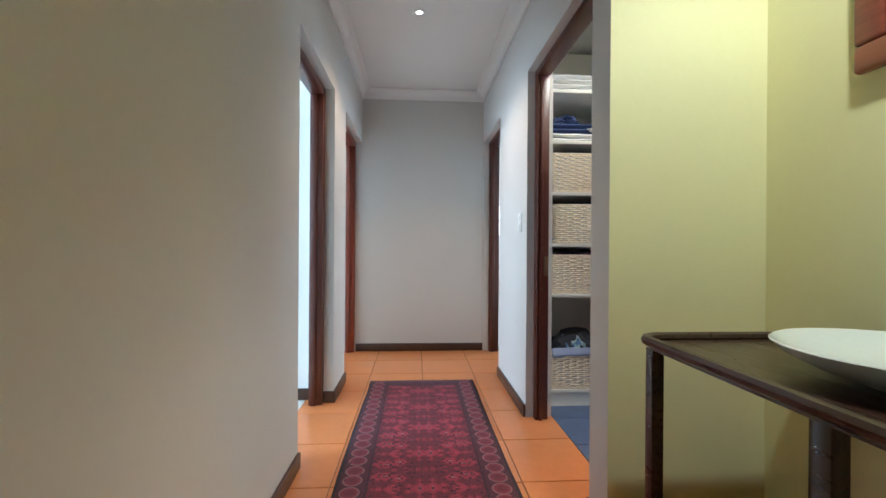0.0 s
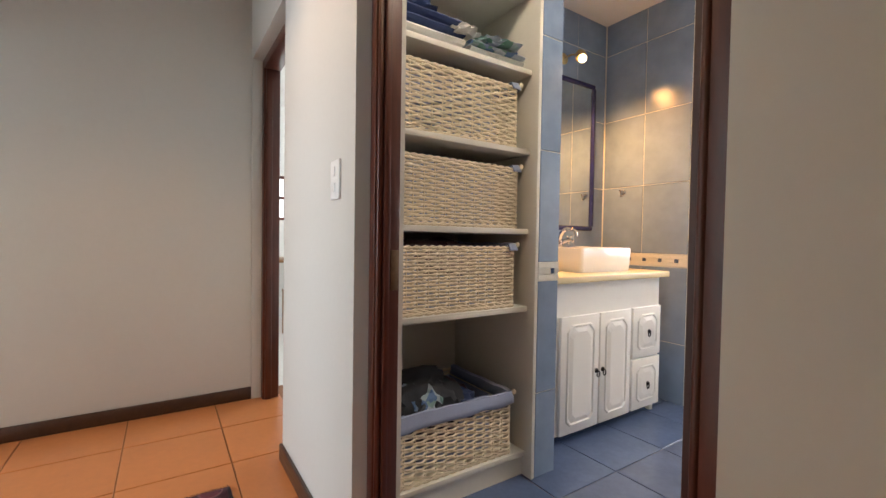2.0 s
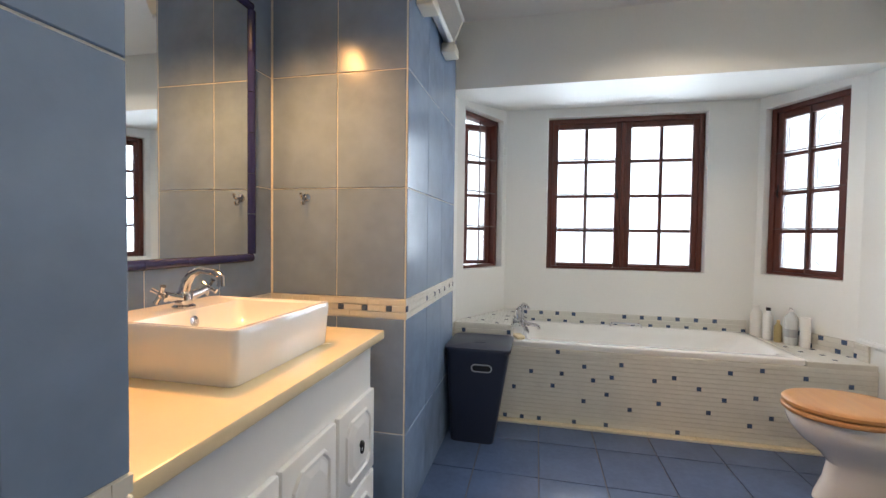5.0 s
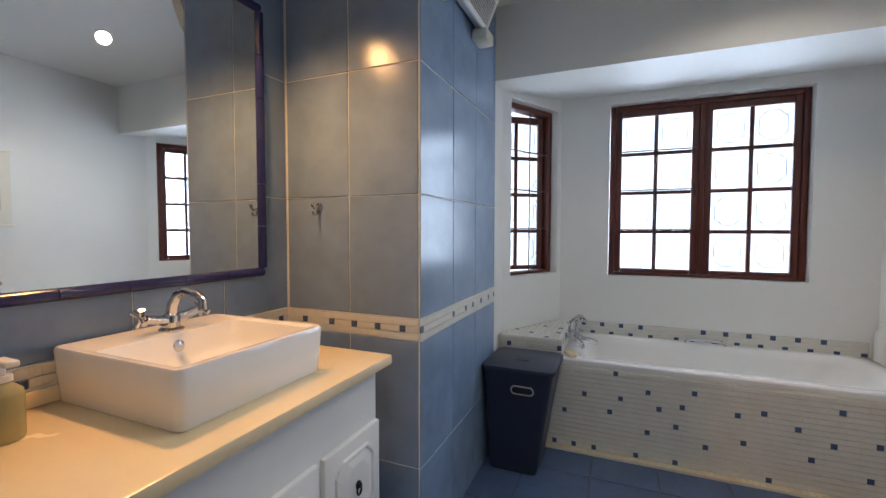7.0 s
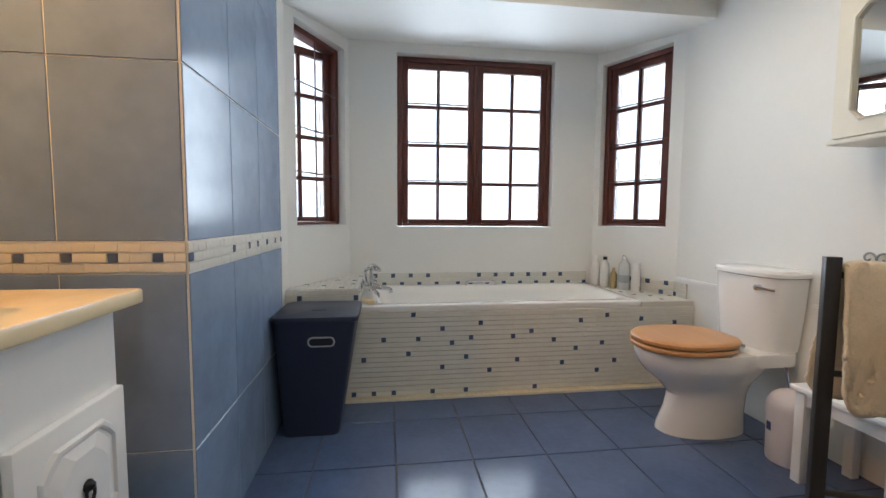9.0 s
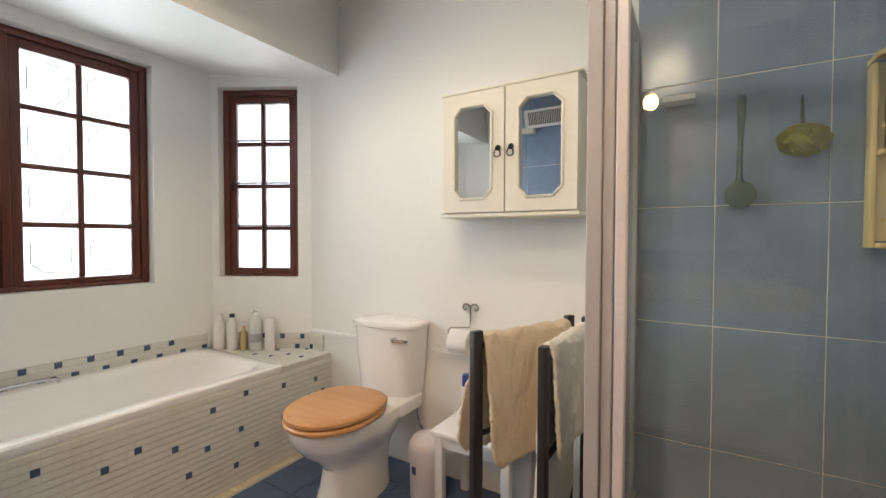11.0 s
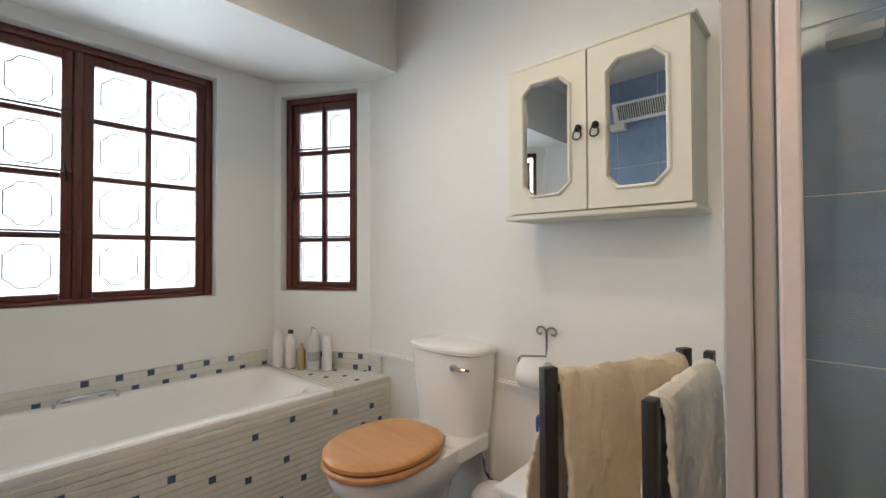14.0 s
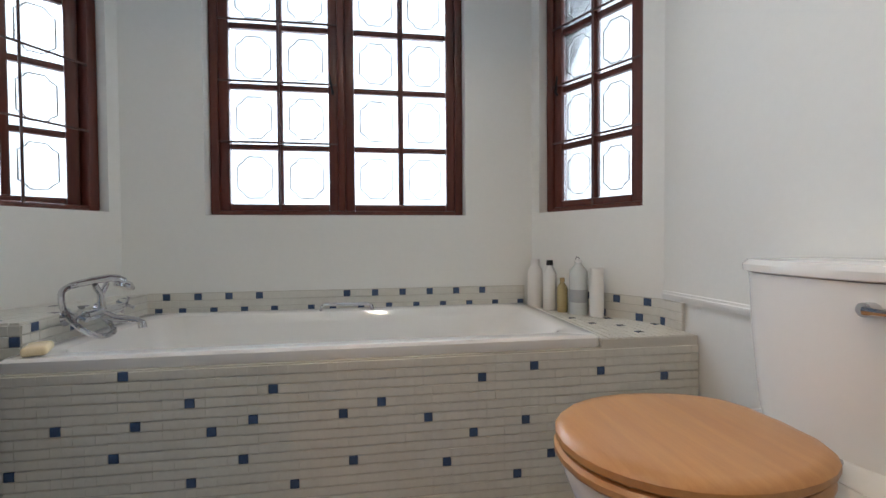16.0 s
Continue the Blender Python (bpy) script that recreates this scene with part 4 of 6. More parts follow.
# caddy and brushes on the shower wall
M_PINE = wood("pale_yellow_pine", (0.74, 0.56, 0.25), (0.90, 0.74, 0.40), 0.45)
caddy = thing("shower_caddy", pose(1.865, 0.495, 1.155), "pale pine wall caddy with two shelves of bottles", "caddy")
part("side", box(-0.10, -0.085, 0, 0.085, 0, 0.565, 0.003), M_PINE, caddy)
part("side", box(0.085, 0.10, 0, 0.05, 0, 0.54, 0.003), M_PINE, caddy)
part("back", box(-0.085, 0.085, 0, 0.008, 0.02, 0.55), surface("cream_panel", (0.88, 0.80, 0.54), 0.4, vary=0.04), caddy, "cream back panel")
bm = bmesh.new()
ring_loft(bm, [[Vector((0.10 - 0.20 * k / 8, y, 0.545 + 0.035 * math.sin(math.pi * k / 8) + dz)) for k in range(9) for dz in (0,)] + [Vector((0.10 - 0.20 * (8 - k) / 8, y, 0.56 + 0.035 * math.sin(math.pi * (8 - k) / 8))) for k in range(9)]
               for y in (0, 0.085)])
part("arched_top", bm, M_PINE, caddy)
for z in (0.0, 0.27):
    part("shelf", box(-0.085, 0.085, 0.008, 0.085, z, z + 0.014, 0.003), M_PINE, caddy)
    part("rail", box(-0.085, 0.085, 0.076, 0.086, z + 0.075, z + 0.087, 0.002), M_PINE, caddy)
    part("rail_post", box(-0.005, 0.005, 0.077, 0.085, z + 0.014, z + 0.075, 0.001), M_PINE, caddy)


def bottle(name, x, y, z, r, h, mat, capmat, label, neck=0.35, cap_h=0.03, squash=0.7, turn=0):
    ob = thing(name, pose(x, y, z, 0, 0, turn), label, "bottle")
    sq = Matrix.Diagonal((1, squash, 1, 1))
    part("body", lathe([(0, 0), (r * 0.92, 0), (r, 0.006), (r, h * 0.68), (r * 0.93, h * 0.76), (r * neck, h * 0.88), (r * neck, h * 0.9), (0, h * 0.9)], 20, sq, False), mat, ob)
    part("cap", lathe([(0, h * 0.9), (r * neck * 1.15, h * 0.9), (r * neck * 1.15, h * 0.9 + cap_h), (0, h * 0.9 + cap_h)], 14, sq, False), capmat, ob)
    return ob


M_WPLAST = surface("white_plastic_bottle", (0.78, 0.77, 0.74), 0.3, vary=0.03, relief=0)
M_BLKPLAST = surface("black_plastic", (0.012, 0.012, 0.014), 0.3, vary=0.1, relief=0)
M_GREYPRINT = surface("grey_label_print", (0.35, 0.36, 0.38), 0.5, vary=0.1, relief=0)
bottle("shampoo_bottle", 1.90, 0.545, 1.44, 0.037, 0.215, M_BLKPLAST, M_BLKPLAST, "black shampoo bottle in the pine caddy")
bottle("tube_bottle", 1.832, 0.545, 1.44, 0.027, 0.20, M_WPLAST, M_WPLAST, "white tube in the pine caddy", 0.8, 0.02)
bottle("shampoo_bottle", 2.54, 1.10, 0.17, 0.026, 0.18, surface("teal_plastic", (0.10, 0.35, 0.33), 0.3, relief=0), M_WPLAST, "small teal bottle on the shower base")
M_TEALRUB = surface("grey_green_plastic", (0.04, 0.085, 0.08), 0.4, vary=0.1)
brush = thing("bath_brush", pose(2.275, 0.492, 1.30), "grey-green long-handled bath brush hung on a hook", "brush")
part("handle", tube([(0, 0.02, 0.36), (0, 0.022, 0.32), (0.002, 0.02, 0.2), (0.003, 0.02, 0.09), (0, 0.022, 0.06)], [0.014, 0.013, 0.008, 0.009, 0.02], 10), M_TEALRUB, brush)
part("head", lathe([(0, -0.012), (0.03, -0.012), (0.046, 0.0), (0.042, 0.012), (0.0, 0.016)], 18, pose(0, 0.025, 0.03, -90), False), M_TEALRUB, brush)
bm = bmesh.new()
for k in range(70):
    a, r = random.uniform(0, 6.28), 0.04 * math.sqrt(random.random())
    tube([(r * math.cos(a), 0.014, 0.03 + r * math.sin(a)), (r * 1.1 * math.cos(a), 0.003, 0.03 + 1.1 * r * math.sin(a))], 0.0012, 3, bm)
part("bristles", bm, M_WPLAST, brush, "pale bristles", False)
part("hook", tube([(0, 0.0, 0.37), (0, 0.028, 0.362), (0, 0.034, 0.375)], 0.004, 6), M_CHROME, brush, "chrome hook")
scrub = thing("scrub_puff", pose(2.118, 0.50, 1.49), "olive-green mesh scrubber on a black handle", "scrubber")
bm = bmesh.new()
for k in range(420):
    v = Vector((random.gauss(0, 1), random.gauss(0, 1), random.gauss(0, 1))).normalized()
    c = Vector((v.x * 0.058, 0.045 + v.y * 0.035, v.z * 0.042))
    side = v.orthogonal().normalized() * 0.012
    up = v * random.uniform(0.004, 0.012)
    vs = [bm.verts.new(c - side), bm.verts.new(c + side), bm.verts.new(c + side * 0.6 + up), bm.verts.new(c - side * 0.5 + up * 1.2)]
    bm.faces.new(vs)
bmesh.ops.create_icosphere(bm, subdivisions=2, radius=1, matrix=Matrix.Translation((0, 0.045, 0)) @ Matrix.Diagonal((0.056, 0.033, 0.041, 1)))
part("puff", bm, surface("olive_mesh", (0.30, 0.30, 0.02), 0.8, vary=0.3, scale=40), scrub, "", False)
part("handle", tube([(0, 0.03, 0.03), (0, 0.022, 0.11), (0, 0.02, 0.13)], [0.006, 0.005, 0.005], 8), M_BLKPLAST, scrub)
part("hook", tube([(0, -0.007, 0.14), (0, 0.02, 0.132), (0, 0.026, 0.145)], 0.004, 6), M_CHROME, scrub, "chrome hook")
soap = thing("soap_dish", pose(2.46, 0.49, 1.665), "clear plastic soap dish on the tiles", "soap dish")
part("dish", boxes([(-0.05, 0.05, 0.0, 0.07, 0.0, 0.006), (-0.05, 0.05, 0.064, 0.07, 0.006, 0.02), (-0.05, -0.044, 0.0, 0.064, 0.006, 0.02), (0.044, 0.05, 0.0, 0.064, 0.006, 0.02)]), M_WPLAST, soap, "", False)
part("bar", box(-0.035, 0.035, 0.012, 0.055, 0.0065, 0.024, 0.006), M_COUNTER, soap, "bar of soap")
head = thing("rain_shower", pose(1.905, 1.0, 1.835), "round chrome rain shower head on a wall arm", "shower head")
rose = part("rose", lathe([(0, -0.012), (0.085, -0.012), (0.09, -0.004), (0.07, 0.008), (0.02, 0.02), (0.012, 0.04), (0, 0.04)], 28, pose(0, 0, 0, 10, -6), False), M_CHROME, head)
part("face", lathe([(0, -0.0145), (0.08, -0.0145), (0.082, -0.0125), (0, -0.0125)], 28, pose(0, 0, 0, 10, -6), False), surface("dark_rubber_rose", (0.10, 0.10, 0.10), 0.4, vary=0.2, scale=60, grain=220, relief=0.6), rose, "dark nozzle face")
part("arm", tube([(-0.104, 0, 0.10), (-0.05, 0, 0.105), (-0.012, 0, 0.09), (0.0, 0, 0.06), (0.0, 0, 0.035)], 0.011, 10), M_CHROME, head, "chrome arm")
part("flange", lathe([(0, 0), (0.028, 0), (0.026, 0.008), (0.012, 0.012), (0, 0.012)], 18, pose(-0.105, 0, 0.10, 0, 90), False), M_CHROME, head, "chrome wall flange")

# ---- vanity corner ----
van = thing("vanity_cabinet", pose(1.91, 2.885, 0), "white vanity cabinet with arched raised-panel doors and drawers", "cabinet")
part("body", boxes([(0.0, 1.04, 0.0, 0.535, 0.045, 0.792)], 0.002), M_WHITEGLOSS, van)
for x in (0.02, 0.99):
    part("foot", box(x, x + 0.03, 0.01, 0.04, 0, 0.045, 0.004), M_WHITEGLOSS, van)


def panel_door(name, x0, x1, z0, z1, knob):
    d = part(name, box(x0, x1, -0.02, -0.001, z0, z1, 0.005), M_WHITEGLOSS, van)
    m_ = min(0.052, (x1 - x0) * 0.22)
    c = 0.035
    def arch(i, y):
        a, b, lo, hi = x0 + m_ + i, x1 - m_ - i, z0 + m_ + i, z1 - m_ - i
        return [Vector((x, y, z)) for x, z in ((a + c * 0.7, lo), (b - c * 0.7, lo), (b, lo + c * 0.7), (b, hi - c), (b - c * 0.4, hi - c * 0.5), (b - c, hi), (a + c, hi), (a + c * 0.4, hi - c * 0.5), (a, hi - c), (a, lo + c * 0.7))]
    bm = bmesh.new()
    ring_loft(bm, [arch(-0.012, -0.0195), arch(-0.008, -0.027), arch(-0.003, -0.0275), arch(0.001, -0.022), arch(0.006, -0.022), arch(0.026, -0.029)], False, True)
    part("raised_panel", bm, M_WHITEGLOSS, d, "", False)
    kx, kz = knob
    k = part("pull", lathe([(0, 0), (0.012, 0), (0.012, 0.004), (0.006, 0.012), (0, 0.014)], 12, pose(kx, -0.0205 - (0.008 if name == "drawer" else 0), kz, 90), False), M_IRON, d, "black antique drop pull")
    part("drop", tube([(kx + 0.011 * math.sin(a), -0.034, kz - 0.014 + 0.016 * math.cos(a)) for a in [2 * math.pi * q / 10 for q in range(10)]], 0.003, 6, closed=True), M_IRON, k)


panel_door("door", 0.165, 0.455, 0.05, 0.63, (0.435, 0.335))
panel_door("door", 0.465, 0.735, 0.05, 0.63, (0.485, 0.335))
panel_door("drawer", 0.755, 1.03, 0.345, 0.63, (0.8925, 0.49))
panel_door("drawer", 0.755, 1.03, 0.05, 0.335, (0.8925, 0.19))
single("countertop", box(1.907, 3.0, 2.85, 3.415, 0.794, 0.828, 0.006), M_COUNTER, "cream stone worktop on the vanity", "worktop")
single("backsplash_strip", box(1.907, 3.0, 3.40, 3.4155, 0.829, 0.865, 0.003), M_COUNTER, "cream strip behind the worktop", "backsplash")
basin = thing("basin", pose(2.555, 3.18, 0.829), "square white ceramic basin standing on the worktop", "basin")
bm = bmesh.new()
rr = []
for ins, z, r in ((0.012, 0.0, 0.02), (0.008, 0.006, 0.02), (0.0, 0.128, 0.02), (0.003, 0.134, 0.02), (0.016, 0.135, 0.018), (0.026, 0.128, 0.02), (0.04, 0.07, 0.04), (0.08, 0.04, 0.06), (0.14, 0.036, 0.05)):
    back = 0.095 if ins > 0.02 else 0
    rr.append([Vector((x, y, z)) for x, y in rounded(-0.225 + ins, 0.225 - ins, -0.225 + ins, 0.225 - ins - back, r, 5)])
ring_loft(bm, rr, True, True)
part("bowl", bm, M_CERAMIC, basin)
part("overflow", lathe([(0, 0), (0.016, 0), (0.017, 0.004), (0.008, 0.006), (0, 0.005)], 14, pose(0.004, 0.099, 0.092, 78), False), M_CHROME, basin, "chrome overflow cap")


def mixer_tap(name, m, label, reach=0.13):
    t = thing(name, m, label, "tap")
    part("body", lathe([(0, 0), (0.032, 0), (0.032, 0.008), (0.022, 0.014), (0.024, 0.04), (0.018, 0.052), (0, 0.054)], 18, cap=False), M_CHROME, t)
    sp = [(0, -0.0, 0.045), (0, -0.01, 0.08), (0, -0.03, 0.105), (0, -0.06, 0.118), (0, -reach + 0.02, 0.112), (0, -reach, 0.098), (0, -reach, 0.072)]
    part("spout", tube(sp, [0.016, 0.015, 0.013, 0.011, 0.011, 0.012, 0.012], 12), M_CHROME, t)
    for sx in (-1, 1):
        arm = part("valve", tube([(0, 0, 0.03), (sx * 0.05, -0.005, 0.042), (sx * 0.075, -0.008, 0.05)], [0.016, 0.013, 0.011], 12), M_CHROME, t)
        c = Vector((sx * 0.085, -0.009, 0.054))
        for k in range(4):
            a = math.pi / 2 * k + 0.5
            e = c + Vector((0.006 * sx, 0.024 * math.cos(a), 0.024 * math.sin(a)))
            part("spoke", tube([c, e, e + (e - c) * 0.15], [0.006, 0.006, 0.008], 8), M_CHROME, arm)
        part("knob", lathe([(0, -0.008), (0.009, -0.006), (0.009, 0.006), (0, 0.009)], 10, pose(*c, 0, 90 * sx, 0), False), M_CHROME, arm)
    return t


mixer_tap("basin_mixer", pose(2.572, 3.325, 0.955), "chrome basin mixer with cross handles", 0.13)

# framed mirror with a rim of dark blue half-round tiles
mir = thing("wall_mirror", pose(0, 0, 0), "large wall mirror edged with dark blue rounded tiles", "mirror")
part("glass", box(2.03, 2.972, 3.408, 3.416, 1.10, 2.05), M_MIRROR, mir, "mirror glass", False)
M_COBALT = surface("dark_cobalt_glaze", (0.02, 0.022, 0.10), 0.15, vary=0.2, scale=10, relief=0.03, per_object=True)
def rim(p0, p1):
    p0, p1 = Vector(p0), Vector(p1)
    n = max(1, round((p1 - p0).length / 0.15))
    for k in range(n):
        a, b = p0.lerp(p1, k / n), p0.lerp(p1, (k + 1) / n)
        d = (b - a).normalized() * 0.0012
        part("rim_tile", tube([a + d, b - d], 0.0165, 10), M_COBALT, mir)
rim((2.03, 3.409, 1.086), (2.987, 3.409, 1.086))
rim((2.03, 3.409, 2.066), (2.987, 3.409, 2.066))
rim((2.988, 3.409, 1.10), (2.988, 3.409, 2.052))
rim((2.014, 3.409, 1.10), (2.014, 3.409, 2.052))

# spot over the mirror
M_BULB = lamp_surface("warm_bulb", (1.0, 0.72, 0.36), 6)
spot = thing("mirror_spot_lamp", pose(2.675, 3.415, 2.19), "small brass wall spot with a lit warm bulb", "lamp")
part("plate", lathe([(0, 0), (0.035, 0), (0.035, 0.01), (0.02, 0.02), (0, 0.022)], 18, pose(0, 0, 0, 90), False), M_BRASS, spot)
part("arm", tube([(0, -0.015, 0), (0, -0.07, 0.005), (0, -0.12, -0.015)], 0.006, 8), M_BRASS, spot)
part("shade", lathe([(0.014, 0.05), (0.03, 0.035), (0.036, 0.0), (0.033, 0.0), (0.027, 0.032), (0.012, 0.046)], 18, pose(0, -0.145, -0.04, -20), False), M_BRASS, spot)
part("bulb", lathe([(0, -0.022), (0.018, -0.016), (0.026, 0.0), (0.018, 0.02), (0, 0.03)], 16, pose(0, -0.155, -0.05, -20), False), M_BULB, spot, "glowing bulb")
pump = bottle("soap_pump", 2.19, 3.26, 0.829, 0.033, 0.13, surface("olive_liquid_soap", (0.42, 0.38, 0.18), 0.2, relief=0), M_WPLAST, "olive liquid soap bottle with a white pump", 0.45, 0.012, 0.9)
part("pump_head", boxes([(-0.006, 0.006, -0.006, 0.006, 0.128, 0.15), (-0.012, 0.012, -0.045, 0.012, 0.15, 0.163)], 0.003), M_WPLAST, pump, "white pump head")

# infra-red heater high on the nib
heat = thing("wall_heater", pose(3.448, 2.806, 2.19), "white wall-mounted bar heater tilted down, with a slotted grille", "heater")
HL, low, high = 0.302, Vector((0, -0.045, 0.0)), Vector((0, -0.098, 0.125))
across = (high - low).normalized()
behind = Vector((0, across.z, -across.y))
def heater_section(x, grow=0.0, depth=0.045):
    """A rounded slab section: along the face and behind it."""
    ln = (high - low).length
    return [Vector((x, 0, 0)) + low + across * u + behind * v for u, v in rounded(-0.008 - grow, ln + 0.008 + grow, -grow, depth + grow, 0.016, 4)]
bm = bmesh.new()
ring_loft(bm, [heater_section(-HL + 0.02), heater_section(HL - 0.02)])
part("housing", bm, M_WHITEGLOSS, heat)
part("front_rail", tube([Vector((-HL + 0.02, 0, 0)) + low - behind * 0.004, Vector((HL - 0.02, 0, 0)) + low - behind * 0.004], 0.014, 12), M_WHITEGLOSS, heat, "rounded white lower rail")
part("front_rail", tube([Vector((-HL + 0.02, 0, 0)) + high - behind * 0.003, Vector((HL - 0.02, 0, 0)) + high - behind * 0.003], 0.010, 12), M_WHITEGLOSS, heat)
# flush dark sheet: the shade behind the grille is put into its colour
M_HEATFACE = surface("heater_recess_shade", (0.10, 0.09, 0.085), 0.5, 0.3, vary=0.15)
bm = bmesh.new()
ring_loft(bm, [[Vector((x, 0, 0)) + low.lerp(high, f) - behind * 0.0015 for f in (0.1, 0.94)] + [Vector((x, 0, 0)) + low.lerp(high, f) + behind * 0.004 for f in (0.94, 0.1)] for x in (-HL + 0.03, HL - 0.03)])
part("recess", bm, M_HEATFACE, heat, "dark sheet standing in for the shaded recess behind the grille", False)
for k in range(34):
    x = -HL + 0.036 + (2 * HL - 0.072) * k / 33
    part("grille_bar", tube([Vector((x, 0, 0)) + low.lerp(high, 0.10) - behind * 0.006, Vector((x, 0, 0)) + low.lerp(high, 0.94) - behind * 0.006], 0.0028, 5), M_WHITEGLOSS, heat)
for x0, x1 in ((-HL, -HL + 0.0195), (HL - 0.0195, HL)):
    bm = bmesh.new()
    ring_loft(bm, [heater_section(x0, 0.003, 0.045), heater_section(x1, 0.003, 0.045)])
    part("end_cap", bm, M_CREAM, heat, "cream end cap")
for x0 in (-0.24, 0.22):
    part("bracket", box(x0, x0 + 0.11, -0.075, -0.001, -0.062, -0.010, 0.008), M_CREAM, heat, "cream wall bracket")
    part("bracket_arm", box(x0 + 0.03, x0 + 0.08, -0.05, -0.004, -0.0095, 0.05, 0.003), M_CREAM, heat)

# laundry bin beside the bath
M_NAVYPL = surface("dark_navy_plastic", (0.018, 0.023, 0.045), 0.45, vary=0.08, grain=90, relief=0.15)
lb = thing("laundry_bin", pose(4.02, 2.62, 0), "dark navy plastic laundry bin with a lid", "laundry bin")
bm = bmesh.new()
ring_loft(bm, [[Vector((x, y, z)) for x, y in rounded(-0.145 - k * 0.042, 0.13 + k * 0.04, -0.095 - k * 0.085, 0.15 + k * 0.025, 0.03, 4)] for k, z in ((0, 0), (0.03, 0.012), (0.97, 0.525), (0.99, 0.53))])
part("body", bm, M_NAVYPL, lb)
part("lid", prism(rounded(-0.195, 0.178, -0.188, 0.182, 0.035), 0.532, 0.556, bevel=0.007), M_NAVYPL, lb)
part("lid_recess", prism(rounded(-0.05, 0.0, -0.035, 0.035, 0.012), 0.5565, 0.559), M_NAVYPL, lb)
hm = pose(-0.184, -0.03, 0.445, 0, -5, 0)
bm = bmesh.new()
loop = [(0.0, u, v) for u, v in rounded(-0.055, 0.055, -0.02, 0.02, 0.019, 4)]
part("handle_ring", tube([hm @ Vector(p) for p in loop], 0.0045, 6, closed=True), M_GREYPRINT, lb, "pale rim of the hand hole")
# no opening is cut: a black plate paints the shade of the hand hole
bm = bmesh.new()
ring_loft(bm, [[hm @ Vector((x, u, v)) for u, v in rounded(-0.052, 0.052, -0.017, 0.017, 0.016, 4)] for x in (-0.0015, 0.004)])
part("hand_hole", bm, M_BLKPLAST, lb, "black plate standing in for the shaded hand hole", False)

# bath mixer with cradle, handset and hose
bt = thing("bath_mixer", pose(4.56, 2.455, 0.585), "chrome bath mixer with a telephone-style hand shower", "tap")
part("body", tube([(-0.08, -0.055, 0.0), (0.08, -0.055, 0.0)], 0.017, 14), M_CHROME, bt)
for sx in (-1, 1):
    part("union", tube([(sx * 0.075, -0.055, 0), (sx * 0.075, -0.008, 0), (sx * 0.075, 0.0, 0)], [0.014, 0.014, 0.028], 12), M_CHROME, bt)
    kn = part("handle", tube([(sx * 0.08, -0.055, 0), (sx * 0.105, -0.06, 0.005)], [0.015, 0.012], 12), M_CHROME, bt)
    c = Vector((sx * 0.118, -0.062, 0.008))
    for k in range(4):
        a = math.pi / 2 * k + 0.4
        e = c + Vector((0.003 * sx, 0.026 * math.cos(a), 0.026 * math.sin(a)))
        part("spoke", tube([c, e, e + (e - c) * 0.12], [0.006, 0.006, 0.009], 8), M_CHROME, kn)
part("spout", tube([(0, -0.06, -0.005), (0.0, -0.10, -0.022), (0, -0.16, -0.03), (0, -0.175, -0.038), (0, -0.178, -0.055)], [0.015, 0.013, 0.012, 0.013, 0.013], 12), M_CHROME, bt)
part("cradle", tube([(0, -0.055, 0.01), (0, -0.055, 0.06), (-0.02, -0.055, 0.08), (-0.03, -0.055, 0.095)], [0.013, 0.01, 0.009, 0.008], 10), M_CHROME, bt)
part("cradle", tube([(0, -0.055, 0.06), (0.02, -0.055, 0.08), (0.03, -0.055, 0.095)], [0.01, 0.009, 0.008], 10), M_CHROME, bt)
hs = part("handset", tube([(-0.10, -0.03, 0.098), (-0.04, -0.05, 0.108), (0.02, -0.065, 0.112), (0.05, -0.075, 0.108), (0.065, -0.082, 0.095)], [0.010, 0.012, 0.013, 0.013, 0.018], 12), M_CHROME, bt)
part("rose", lathe([(0, -0.01), (0.03, -0.01), (0.032, 0), (0.02, 0.014), (0, 0.018)], 18, pose(0.072, -0.086, 0.082, 12, 20), False), M_CHROME, hs)
hose = [(-0.10, -0.03, 0.098), (-0.135, -0.03, 0.08), (-0.145, -0.045, 0.02), (-0.125, -0.08, -0.035), (-0.08, -0.10, -0.062), (-0.02, -0.10, -0.062), (0.0, -0.08, -0.04), (0.0, -0.06, -0.015)]
def smooth_path(pts, n=6):
    out, P = [], [Vector(p) for p in pts]
    for i in range(len(P) - 1):
        p0, p1, p2, p3 = P[max(i - 1, 0)], P[i], P[i + 1], P[min(i + 2, len(P) - 1)]
        for k in range(n):
            t = k / n
            out.append(0.5 * ((2 * p1) + (p2 - p0) * t + (2 * p0 - 5 * p1 + 4 * p2 - p3) * t * t + (3 * p1 - p0 - 3 * p2 + p3) * t ** 3))
    return out + [P[-1]]
hp = smooth_path(hose, 10)
part("hose", tube(hp, [0.0095 if k % 2 else 0.008 for k in range(len(hp))], 8), M_CHROME, bt, "ribbed chrome hose")

